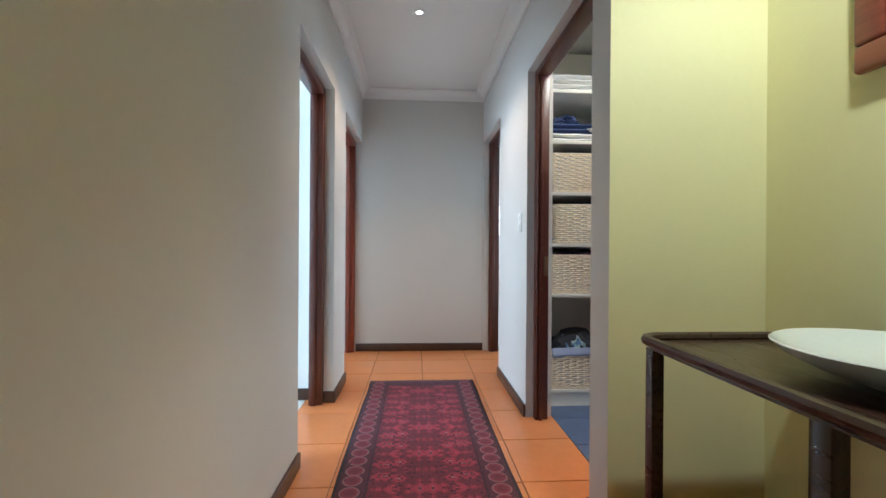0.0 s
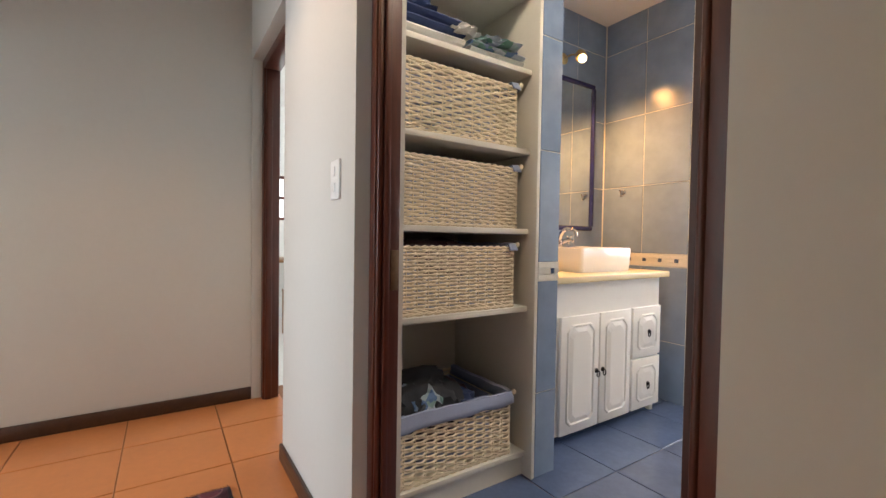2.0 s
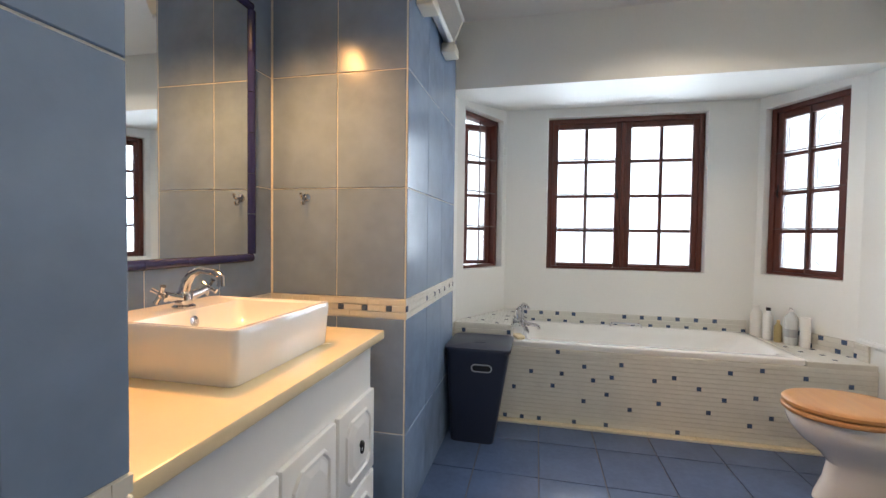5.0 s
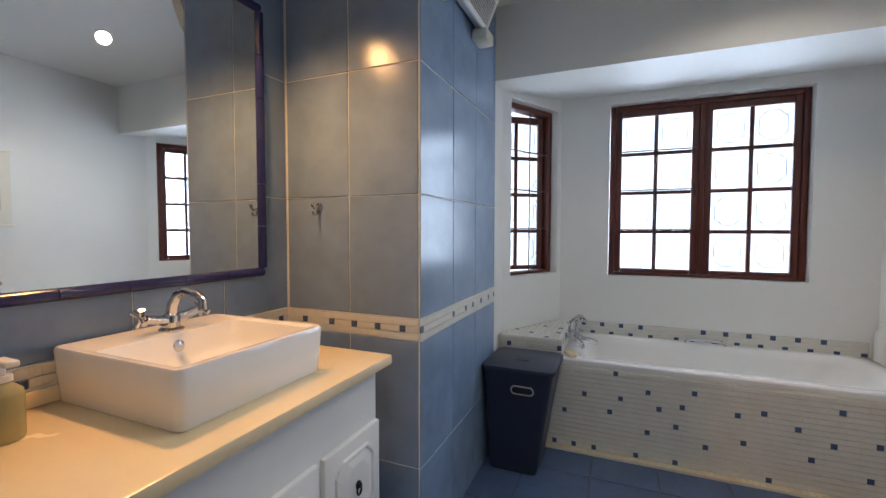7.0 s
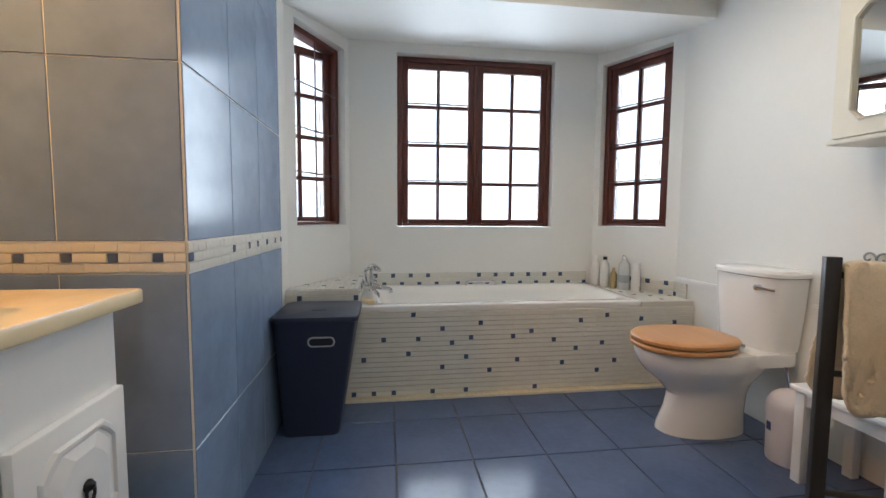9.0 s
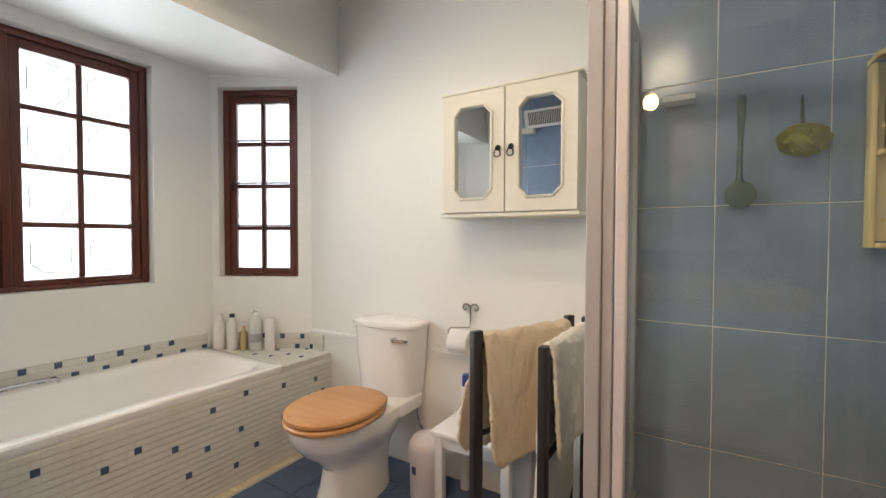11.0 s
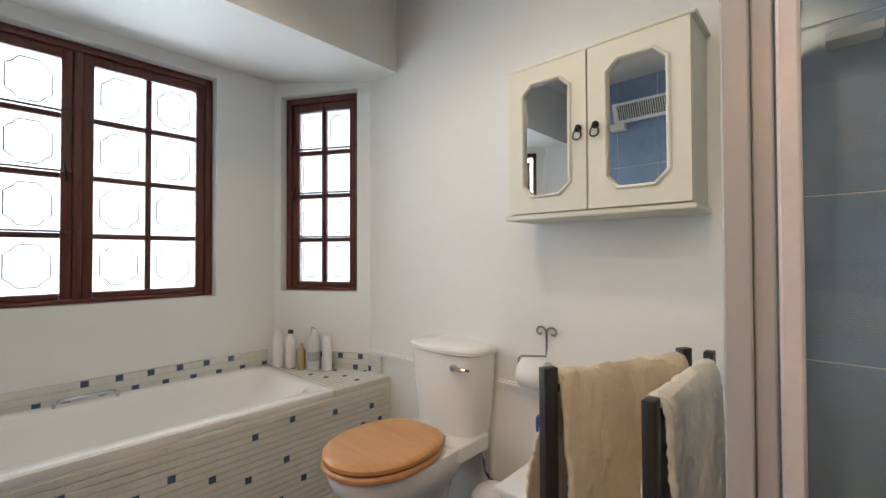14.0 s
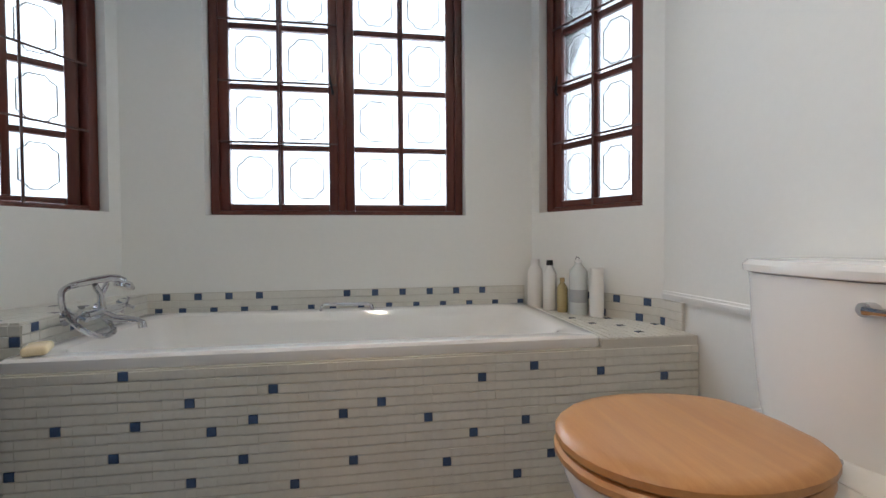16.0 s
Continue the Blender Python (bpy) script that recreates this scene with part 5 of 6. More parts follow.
# bottles on the ledge
b1 = bottle("lotion_bottle", 4.86, 0.795, 0.508, 0.034, 0.22, M_WPLAST, M_WPLAST, "white lotion bottle on the bath ledge", 0.5, 0.02, 0.6, 60)
part("print", box(-0.018, 0.018, -0.0215, -0.0205, 0.10, 0.125), M_GREYPRINT, b1, "grey printed line", False)
fig = bottle("lotion_bottle", 4.79, 0.755, 0.508, 0.03, 0.215, M_WPLAST, M_BLKPLAST, "white shaped bottle with a black cap on the bath ledge", 0.42, 0.022, 0.75, 40)
M_AMBER = surface("amber_oil_bottle", (0.42, 0.34, 0.16), 0.15, vary=0.1, relief=0)
bottle("oil_bottle", 4.715, 0.73, 0.508, 0.024, 0.14, M_AMBER, M_BRASS, "small amber oil bottle on the bath ledge", 0.4, 0.018, 0.9)
M_CLEARB = surface("cloudy_glass_bottle", (0.60, 0.63, 0.62), 0.08, vary=0.05, relief=0)
swing = bottle("swing_top_bottle", 4.66, 0.685, 0.508, 0.037, 0.235, M_CLEARB, M_WPLAST, "cloudy glass swing-top bottle on the bath ledge", 0.33, 0.012, 1.0)
part("wire_clip", tube([(0.014, 0, 0.19), (0.03, 0, 0.215), (0.016, 0, 0.235), (-0.012, 0, 0.228)], 0.002, 6), M_STEEL, swing, "steel wire clip")
part("print", lathe([(0.0373, 0.05), (0.0376, 0.052), (0.0376, 0.10), (0.0373, 0.102)], 20, None, False), M_GREYPRINT, swing, "round grey print")
b4 = bottle("shampoo_bottle", 4.585, 0.645, 0.508, 0.03, 0.20, M_WPLAST, M_WPLAST, "white shampoo bottle on the bath ledge", 0.85, 0.012, 0.6, 30)
part("print", box(-0.015, 0.015, -0.0195, -0.0185, 0.04, 0.10), M_GREYPRINT, b4, "grey printed lines", False)

# ceiling downlights
M_DOWN = lamp_surface("downlight_bulb", (1.0, 0.86, 0.66), 8)
def downlight(x, y, z):
    d = thing("ceiling_downlight", pose(x, y, z), "small round recessed ceiling downlight, lit", "lamp", "ceiling downlights")
    part("rim", lathe([(0.021, 0.0), (0.042, 0.0), (0.044, -0.004), (0.038, -0.008), (0.021, -0.006)], 24, cap=False), M_WHITEGLOSS, d)
    part("bulb", lathe([(0, -0.003), (0.0205, -0.003), (0.0205, 0.0), (0, 0.0)], 20, cap=False), M_DOWN, d, "glowing bulb")
    return d
downlight(3.49, 1.55, H_BATH)
# unseen fitting, added to go with the door beam
downlight(1.50, 2.10, H_BATH)
downlight(0.285, 2.9, H_HALL)
downlight(1.15, 0.75, H_HALL)
downlight(2.63, 2.45, H_BATH)


# robe hook on the tiles beside the mirror
hk = thing("robe_hook", pose(3.127, 3.25, 1.335, 0, 0, -90), "small chrome robe hook on the tiled wall", "hook")
part("plate", lathe([(0, 0), (0.018, 0), (0.017, 0.005), (0.008, 0.009), (0, 0.01)], 16, pose(0, 0, 0, 90), False), M_CHROME, hk)
part("prong", tube([(0, -0.008, 0), (0, -0.03, -0.008), (0, -0.042, 0.002), (0, -0.045, 0.016)], [0.006, 0.005, 0.005, 0.007], 8), M_CHROME, hk)
part("prong", tube([(0, -0.006, -0.006), (0, -0.02, -0.03), (0, -0.034, -0.03), (0, -0.038, -0.018)], [0.005, 0.0045, 0.0045, 0.006], 8), M_CHROME, hk)

# soap left on the corner of the bath
single("soap_bar", box(-0.045, 0.045, -0.028, 0.028, 0, 0.026, 0.011, 3), M_COUNTER, "worn cream bar of soap on the bath rim", "soap", pose(4.305, 2.405, 0.5175, 0, 0, 25))
# ---- bathroom door ----
M_DOORLEAF = wood("dark_brown_door_leaf", (0.03, 0.012, 0.011), (0.07, 0.028, 0.025), 0.4, coat=0.05)
hinge, free = Vector((1.064, 1.797, 0)), Vector((1.942, 1.888, 0))
dv = (free - hinge).normalized()
DM = Matrix(((dv.x, -dv.y, 0, hinge.x), (dv.y, dv.x, 0, hinge.y), (0, 0, 1, 0), (0, 0, 0, 1)))
leaf = tagged(new("door_1"), "dark brown panelled wooden bathroom door standing open", "door", "", "structure")
leaf.matrix_basis = DM
W, T = (free - hinge).length, 0.042
part("stile", box(0, 0.105, -T, 0, 0.008, 2.02, 0.003), M_DOORLEAF, leaf)
part("stile", box(W - 0.105, W, -T, 0, 0.008, 2.02, 0.003), M_DOORLEAF, leaf)
for z0, z1 in ((0.008, 0.20), (0.765, 0.945), (1.915, 2.02)):
    part("rail", box(0.105, W - 0.105, -T, 0, z0, z1, 0.003), M_DOORLEAF, leaf)
for z0, z1 in ((0.20, 0.765), (0.945, 1.915)):
    x0, x1 = 0.105, W - 0.105
    bm = bmesh.new()
    ring_loft(bm, [[Vector((x, y, z)) for x, z in ((x0 + i, z0 + i), (x1 - i, z0 + i), (x1 - i, z1 - i), (x0 + i, z1 - i))]
                   for i, y in ((0.0, -0.03), (0.0, -0.001), (0.004, 0.002), (0.012, -0.003), (0.020, -0.014), (0.052, -0.016), (0.055, -0.011), (0.060, -0.010))], True, True)
    part("panel", bm, M_DOORLEAF, leaf, "", False)
rose_ = part("handle_rose", lathe([(0, 0.0), (0.034, 0.0), (0.034, 0.003), (0.028, 0.008), (0.016, 0.011), (0, 0.011)], 28, pose(W - 0.06, 0, 0.90, -90), False), M_BRASS, leaf, "round brass rose")
part("door_handle", lathe([(0, 0.010), (0.013, 0.010), (0.011, 0.026), (0.014, 0.032), (0.024, 0.038), (0.029, 0.046), (0.029, 0.054), (0.023, 0.062), (0.012, 0.066), (0, 0.0665)], 8, pose(W - 0.06, 0, 0.90, -90), False),
     M_BRASS, rose_, "worn eight-sided brass door knob", False)
kp = part("key_plate", lathe([(0, 0.0), (0.02, 0.0), (0.02, 0.003), (0.015, 0.005), (0, 0.005)], 18, pose(W - 0.055, 0, 0.825, -90) @ Matrix.Diagonal((0.8, 1.3, 1, 1)), False), M_BRASS, leaf, "brass keyhole plate")
# the keyhole is a black block, its inner shade put into the colour
part("keyhole", box(-0.003, 0.003, 0.0045, 0.0056, -0.008, 0.008, m=pose(W - 0.055, 0, 0.825)), M_BLKPLAST, kp, "", False)
part("latch", box(W, W + 0.003, -0.034, -0.010, 0.86, 0.97, 0.001), M_BRASS, leaf, "brass latch plate")
strike = part("strike_plate", box(1.028, 1.054, 2.5885, 2.5925, 0.85, 0.965, 0.001), surface("tarnished_brass", (0.20, 0.13, 0.08), 0.45, 0.7, vary=0.3, scale=30), bath_frame, "tarnished brass strike plate")

# ---- linen shelves ----
M_SHELF = surface("off_white_melamine", (0.70, 0.685, 0.62), 0.45, vary=0.04, scale=3, grain=50, relief=0.08)
unit = thing("linen_shelves", pose(0, 0, 0), "off-white open linen shelves with wicker baskets", "shelves")
part("back", box(1.115, 1.763, 3.30, 3.32, 0, 2.5), M_SHELF, unit)
part("side", box(1.765, 1.781, 2.745, 3.32, 0, 2.5, 0.002), M_SHELF, unit)
part("side", box(1.097, 1.113, 2.80, 3.32, 0, 2.5, 0.002), M_SHELF, unit)
part("plinth", box(1.113, 1.765, 2.80, 3.30, 0, 0.085), M_SHELF, unit)
for z in (0.108, 0.722, 1.046, 1.376, 1.704, 2.03):
    part("shelf", box(1.114, 1.764, 2.785, 3.30, z - 0.022, z, 0.003), M_SHELF, unit)

M_WICKER = surface("pale_painted_wicker", (0.83, 0.73, 0.55), 0.5, vary=0.16, scale=12, grain=90, relief=0.25, depth=0.002)
M_LINING = surface("blue_cotton_lining", (0.30, 0.36, 0.52), 0.9, vary=0.08, scale=8, grain=250, relief=0.5, depth=0.002)


def weave(bm, p0, p1, z0, h, stakes, rows, out, r, seed):
    """One woven side: flattened canes that pass in front of and behind upright stakes."""
    rnd = random.Random(seed)
    p0, p1, n = Vector(p0), Vector(p1), Vector(out)
    d = p1 - p0
    for j in range(rows):
        pts, rad = [], []
        z = z0 + h * (j + 0.5) / rows
        for i in range(stakes * 6 + 1):
            f = i / (stakes * 6)
            ph = math.pi * f * stakes
            front = (j + int(f * stakes)) % 2
            off = (0.0095 if front else -0.0040) * math.sin(ph) ** 2
            u = f * stakes - int(f * stakes)
            tilt = (-0.0015 if front else 0.0015) * math.cos(math.pi * u)
            rad.append(0.70 + 0.30 * math.sin(math.pi * u))
            pts.append(p0 + d * f + n * off + Vector((0, 0, z + tilt + rnd.uniform(-0.0010, 0.0010))))
        tube_flat(bm, pts, r, [h / rows * 0.50 * q for q in rad], n)
    for i in range(stakes + 1):
        f = min(0.985, max(0.015, (i + 0.0) / stakes))
        q = p0 + d * f
        tube([q + Vector((0, 0, z0)), q + Vector((0, 0, z0 + h * 0.5)) + n * 0.001, q + Vector((0, 0, z0 + h))], 0.0034, 6, bm)


def tube_flat(bm, pts, r, hz, n):
    """A cane of lens section: r thick along n, twice hz high at each point."""
    rings = []
    for p, half in zip(pts, hz):
        u = Vector((0, 0, half))
        rings.append([p + n * r + u * 0.45, p + u, p - n * r, p - u, p + n * r - u * 0.45])
    ring_loft(bm, rings)


def braid(bm, pts, r, turns, strands=2):
    pts = [Vector(p) for p in pts]
    for s in range(strands):
        path = []
        n = len(pts)
        for i, p in enumerate(pts):
            a = turns * 2 * math.pi * i / (n - 1) + 2 * math.pi * s / strands
            dirn = (pts[min(i + 1, n - 1)] - pts[max(i - 1, 0)]).normalized()
            side = dirn.cross(Vector((0, 0, 1))).normalized()
            path.append(p + side * (r * 0.8 * math.cos(a)) + Vector((0, 0, r * 0.8 * math.sin(a))))
        tube(path, r, 5, bm)


def line(a, b, n):
    return [Vector(a).lerp(Vector(b), k / n) for k in range(n + 1)]


def build_basket(m, height, label):
    """A rectangular wicker basket; origin at the middle of its front foot."""
    ob = thing("wicker_basket", m, label, "basket", "baskets on the linen shelves")
    w, dp = 0.272, 0.42
    h = height
    bm = bmesh.new()
    weave(bm, (-w, 0, 0), (w, 0, 0), 0.016, h - 0.028, 12, 18, (0, -1, 0), 0.0048, 1)
    tagged(part("front", bm, M_WICKER, ob, "woven wicker side"), kind="stuff")
    bm = bmesh.new()
    weave(bm, (w, 0, 0), (w, dp, 0), 0.016, h - 0.028, 9, 17, (1, 0, 0), 0.0048, 2)
    tagged(part("side", bm, M_WICKER, ob, "woven wicker side"), kind="stuff")
    bm = bmesh.new()
    weave(bm, (-w, 0, 0), (-w, dp, 0), 0.03, h - 0.05, 10, 15, (-1, 0, 0), 0.0038, 3)
    tagged(part("side", bm, M_WICKER, ob, "woven wicker side"), kind="stuff")
    bm = bmesh.new()
    weave(bm, (-w, dp, 0), (w, dp, 0), 0.03, h - 0.05, 14, 15, (0, 1, 0), 0.0038, 4)
    tagged(part("back", bm, M_WICKER, ob, "woven wicker side"), kind="stuff")
    bm = bmesh.new()
    cs = [(-w, 0), (w, 0), (w, dp), (-w, dp)]
    for z, rr, tn in ((0.006, 0.0046, 7), (0.018, 0.0040, -7), (h - 0.006, 0.0046, 8)):
        for k in range(4):
            a, b = cs[k], cs[(k + 1) % 4]
            braid(bm, line((*a, z), (*b, z), 90), rr, tn if k % 2 == 0 else tn * 0.75)
    tagged(part("braided_rim", bm, M_WICKER, ob, "braided wicker edges"), kind="stuff")
    bm = bmesh.new()
    quad_box(bm, -w + 0.008, w - 0.008, 0.008, dp - 0.008, 0.004, 0.012)
    part("base", bm, M_WICKER, ob)
    bm = bmesh.new()
    i = 0.06
    ring_loft(bm, [[Vector((x, y, z)) for x, y in ((-w + i, i), (w - i, i), (w - i, dp - i), (-w + i, dp - i))] for z in (0.014, h - 0.01)], True, False)
    part("lining", bm, M_LINING, ob, "blue cotton lining", False)
    peg = part("toggle", lathe([(0, -0.006), (0.010, -0.006), (0.0115, -0.003), (0.0115, 0.003), (0.010, 0.006), (0.004, 0.0065), (0, 0.0065)], 16, pose(w + 0.016, -0.004, h + 0.006, 90), False), M_WICKER, ob, "round pale wooden toggle")
    part("loop", tube([(w + 0.016, 0.002, h + 0.006), (w + 0.012, 0.012, h + 0.002), (w + 0.002, 0.02, h - 0.012)], 0.004, 6), M_WICKER, peg)
    return ob


def lining_fold(ob, h, spread=1.0, start=0.0):
    """The lining turned out over the rim."""
    w, dp = 0.272, 0.42
    bm = bmesh.new()
    rows = []
    n = 60
    path = line((-w, 0, 0), (w, 0, 0), n) + line((w, 0, 0), (w, dp, 0), n)[1:]
    for k, p in enumerate(path):
        if k < start * n:
            continue
        o = Vector((0, -1, 0)) if k < n else Vector((1, 0, 0))
        if k == n:
            o = Vector((0.7, -0.7, 0))
        dz = 0.006 * noise.noise(Vector((k * 0.13, h, 2.2)))
        drop = (0.03 + 0.012 * noise.noise(Vector((k * 0.09, 7, h)))) * spread
        rows.append([p - o * 0.014 + Vector((0, 0, h - 0.03)), p - o * 0.010 + Vector((0, 0, h + 0.010 + dz)), p + o * 0.008 + Vector((0, 0, h + 0.013 + dz)), p + o * 0.017 + Vector((0, 0, h - drop * 0.5)),
                     p + o * (0.019 + 0.3 * abs(dz)) + Vector((0, 0, h - drop))])
    ring_loft(bm, rows, False, False, False)
    f = part("turned_lining", bm, M_LINING, ob, "blue lining folded over the rim")
    md = f.modifiers.new("thickness", "SOLIDIFY")
    md.thickness = 0.003


BX = 1.425
bk = build_basket(pose(BX, 2.803, 1.3775), 0.25, "pale wicker basket on the upper linen shelf")
lining_fold(bk, 0.25, 0.65, 0.93)
copy_thing(bk, pose(BX + 0.018, 2.806, 1.0475, 0, 0, 1))
b3 = copy_thing(bk, pose(BX - 0.004, 2.802, 0.7235, 0, 0, -0.6))
b3["label"] = "pale wicker basket with blue lining, full of cloth"
b4 = build_basket(pose(BX - 0.004, 2.803, 0.1095), 0.25, "pale wicker basket with a folded-over blue lining, full of clothes")
lining_fold(b4, 0.25, 1.3)


def clothes(name, m, size, mat, label, seed, rough=1.0):
    """A crumpled heap of cloth."""
    bm = bmesh.new()
    bmesh.ops.create_icosphere(bm, subdivisions=4, radius=1)
    for v in bm.verts:
        c = v.co.copy()
        nn = noise.noise(c * 1.7 + Vector((seed, 0, 0))) * 0.25 + abs(noise.noise(c * 3.5 + Vector((0, seed, 0)))) * 0.28 * rough - 0.12 * abs(noise.noise(c * 8 + Vector((0, 0, seed))))
        c *= 1 + nn
        c.z = max(c.z, -0.35)
        v.co = Vector((c.x * size[0], c.y * size[1], (c.z + 0.35) * size[2]))
    return single(name, bm, mat, label, "clothes", m)


def patterned(name, a, b_, c, scale):
    m, nt, b = material(name)
    v = coords(nt)
    vo = nt.nodes.new("ShaderNodeTexVoronoi")
    vo.inputs["Scale"].default_value = scale
    nt.links.new(v, vo.inputs["Vector"])
    col = ramp(nt, vo.outputs["Color"], [(0.25, a), (0.5, b_), (0.8, c)])
    nt.links.new(col, b.inputs["Base Color"])
    b.inputs["Roughness"].default_value = 0.9
    bump(nt, b, noise_node(nt, v, 200), 0.4, 0.002)
    return m


M_DENIM = surface("navy_cotton", (0.035, 0.06, 0.16), 0.9, vary=0.25, scale=14, grain=220, relief=0.6)
M_DARKCLOTH = surface("charcoal_cloth", (0.03, 0.035, 0.045), 0.9, vary=0.4, scale=18, grain=220, relief=0.6)
M_PLUM = surface("plum_cloth", (0.06, 0.018, 0.035), 0.9, vary=0.25, scale=14, grain=220, relief=0.6)
M_WHITECLOTH = surface("white_cotton", (0.72, 0.72, 0.70), 0.9, vary=0.06, scale=14, grain=220, relief=0.6)
M_TEALCLOTH = patterned("teal_printed_cotton", (0.02, 0.20, 0.30), (0.03, 0.33, 0.42), (0.45, 0.12, 0.04), 28)
M_BLUEPRINT = patterned("blue_printed_cotton", (0.10, 0.18, 0.35), (0.45, 0.52, 0.60), (0.12, 0.28, 0.22), 24)
clothes("crumpled_garment", pose(1.36, 3.0, 0.23), (0.20, 0.17, 0.16), M_DARKCLOTH, "crumpled dark grey and navy clothes in the basket", 3.3)
clothes("crumpled_garment", pose(1.33, 2.93, 0.29), (0.11, 0.09, 0.10), M_BLUEPRINT, "crumpled blue printed shirt on the clothes in the basket", 9.4, 1.4)
clothes("crumpled_garment", pose(1.50, 2.92, 0.28), (0.09, 0.08, 0.07), M_DENIM, "crumpled navy garment on the clothes in the basket", 2.2, 1.4)
clothes("crumpled_garment", pose(1.52, 3.05, 0.23), (0.10, 0.13, 0.11), M_PLUM, "crumpled dark plum cloth in the basket", 7.7)
clothes("crumpled_garment", pose(1.40, 3.0, 0.86), (0.24, 0.17, 0.105), M_PLUM, "dark plum cloth filling the basket", 5.1, 0.5)


def folded(name, x0, x1, y0, y1, z, layers, thick, mat, label, seed):
    """A stack of folded cloth with soft, uneven rolled edges."""
    ob = thing(name, pose((x0 + x1) / 2, (y0 + y1) / 2, z), label, "linen")
    hx, hy = (x1 - x0) / 2, (y1 - y0) / 2
    for k in range(layers):
        bm = bmesh.new()
        rings = []
        for i in range(17):
            x = -hx + 2 * hx * i / 16
            ring = []
            for j in range(12):
                a = 2 * math.pi * j / 12
                y = (hy - 0.01) * math.copysign(abs(math.cos(a)) ** 0.35, math.cos(a))
                zz = thick * 0.5 * math.copysign(abs(math.sin(a)) ** 0.7, math.sin(a))
                nz = noise.noise(Vector((x * 9 + seed + k * 3, y * 7, k)))
                ring.append(Vector((x + 0.008 * nz, y + 0.014 * nz - 0.006 * k, thick * (k + 0.5) * 0.94 + zz + 0.007 * nz * (1 if k else 0.2) + 0.002)))
            rings.append(ring)
        ring_loft(bm, rings)
        part("fold", bm, mat[k % len(mat)], ob)
    return ob


folded("folded_linen", 1.13, 1.45, 2.82, 3.2, 1.704, 4, 0.032, [M_WHITECLOTH, M_WHITECLOTH, M_DENIM, M_DENIM], "folded white and navy blue linen on the shelf", 1.0)
folded("folded_linen", 1.47, 1.75, 2.81, 3.2, 1.704, 3, 0.022, [M_BLUEPRINT, M_WHITECLOTH, M_BLUEPRINT], "folded printed blue and white cloths on the shelf", 4.0)
folded("folded_linen", 1.13, 1.48, 2.82, 3.2, 2.03, 4, 0.03, [M_WHITECLOTH], "folded white linen on the top shelf", 6.0)
folded("folded_linen", 1.50, 1.75, 2.81, 3.2, 2.03, 3, 0.034, [M_TEALCLOTH, M_TEALCLOTH, M_DENIM], "folded teal printed beach towels on the top shelf", 8.0)

clothes("crumpled_garment", pose(1.26, 2.97, 1.822), (0.11, 0.15, 0.05), M_DENIM, "crumpled navy cloth heaped on the folded linen", 12.3, 1.5)
clothes("crumpled_garment", pose(1.45, 2.93, 1.772), (0.08, 0.13, 0.045), M_WHITECLOTH, "crumpled white cloth on the linen shelf", 15.1, 1.6)
clothes("crumpled_garment", pose(1.62, 2.93, 1.772), (0.12, 0.13, 0.035), M_BLUEPRINT, "crumpled blue printed cloth spilling over the shelf", 18.9, 1.7)
clothes("crumpled_garment", pose(1.55, 2.94, 2.132), (0.14, 0.13, 0.04), M_TEALCLOTH, "crumpled teal printed towel on the top shelf", 21.4, 1.6)

# ---- hall and lobby things ----
def switch_plate(m, label, rockers=1, wide=0.075, tall=0.12):
    s_ = thing("light_switch", m, label, "light switch")
    part("plate", box(-wide / 2, wide / 2, -0.009, -0.0005, -tall / 2, tall / 2, 0.003), M_WHITEGLOSS, s_)
    for k in range(rockers):
        z = 0 if rockers == 1 else 0.025 - 0.05 * k
        part("rocker", box(-0.010, 0.010, -0.013, -0.0095, z - 0.014, z + 0.014, 0.002), M_WHITEGLOSS, s_)
    return s_


switch_plate(facing((XR, 2.775, 1.175), (0, -1, 0), (0, 0, 1), (-1, 0, 0)), "white double light switch on the hall wall", 2)
switch_plate(facing((-0.63, 2.99, 1.15), (1, 0, 0), (0, 0, 1), (0, -1, 0)), "white light switch on the bedroom wall", 1, 0.10, 0.115)

# rug
M_RUG, nt, b = material("red_persian_weave")
v = coords(nt)
sep = nt.nodes.new("ShaderNodeSeparateXYZ")
nt.links.new(v, sep.inputs[0])


def math_node(op, a, b_=None):
    n = nt.nodes.new("ShaderNodeMath")
    n.operation = op
    for sock, val in zip(n.inputs, (a, b_)):
        if val is None:
            continue
        if isinstance(val, (int, float)):
            sock.default_value = val
        else:
            nt.links.new(val, sock)
    return n.outputs[0]


ax = math_node("ABSOLUTE", sep.outputs[0])
cell_y = math_node("PINGPONG", sep.outputs[1], 0.15)
comb = nt.nodes.new("ShaderNodeCombineXYZ")
nt.links.new(math_node("SNAP", ax, 0.011), comb.inputs[0])
nt.links.new(math_node("SNAP", cell_y, 0.011), comb.inputs[1])
vo = nt.nodes.new("ShaderNodeTexVoronoi")
vo.distance, vo.inputs["Scale"].default_value = "MANHATTAN", 17.0
nt.links.new(comb.outputs[0], vo.inputs["Vector"])
fld = ramp(nt, vo.outputs["Distance"], [(0.10, (0.42, 0.17, 0.18)), (0.24, (0.13, 0.014, 0.024)), (0.40, (0.37, 0.034, 0.062)), (0.60, (0.30, 0.027, 0.050)), (0.85, (0.13, 0.016, 0.03))])
wv = nt.nodes.new("ShaderNodeTexVoronoi")
wv.distance, wv.inputs["Scale"].default_value = "CHEBYCHEV", 42.0
nt.links.new(comb.outputs[0], wv.inputs["Vector"])
fld = mix_colour(nt, math_node("LESS_THAN", wv.outputs["Distance"], 0.24), fld, (0.045, 0.008, 0.024))
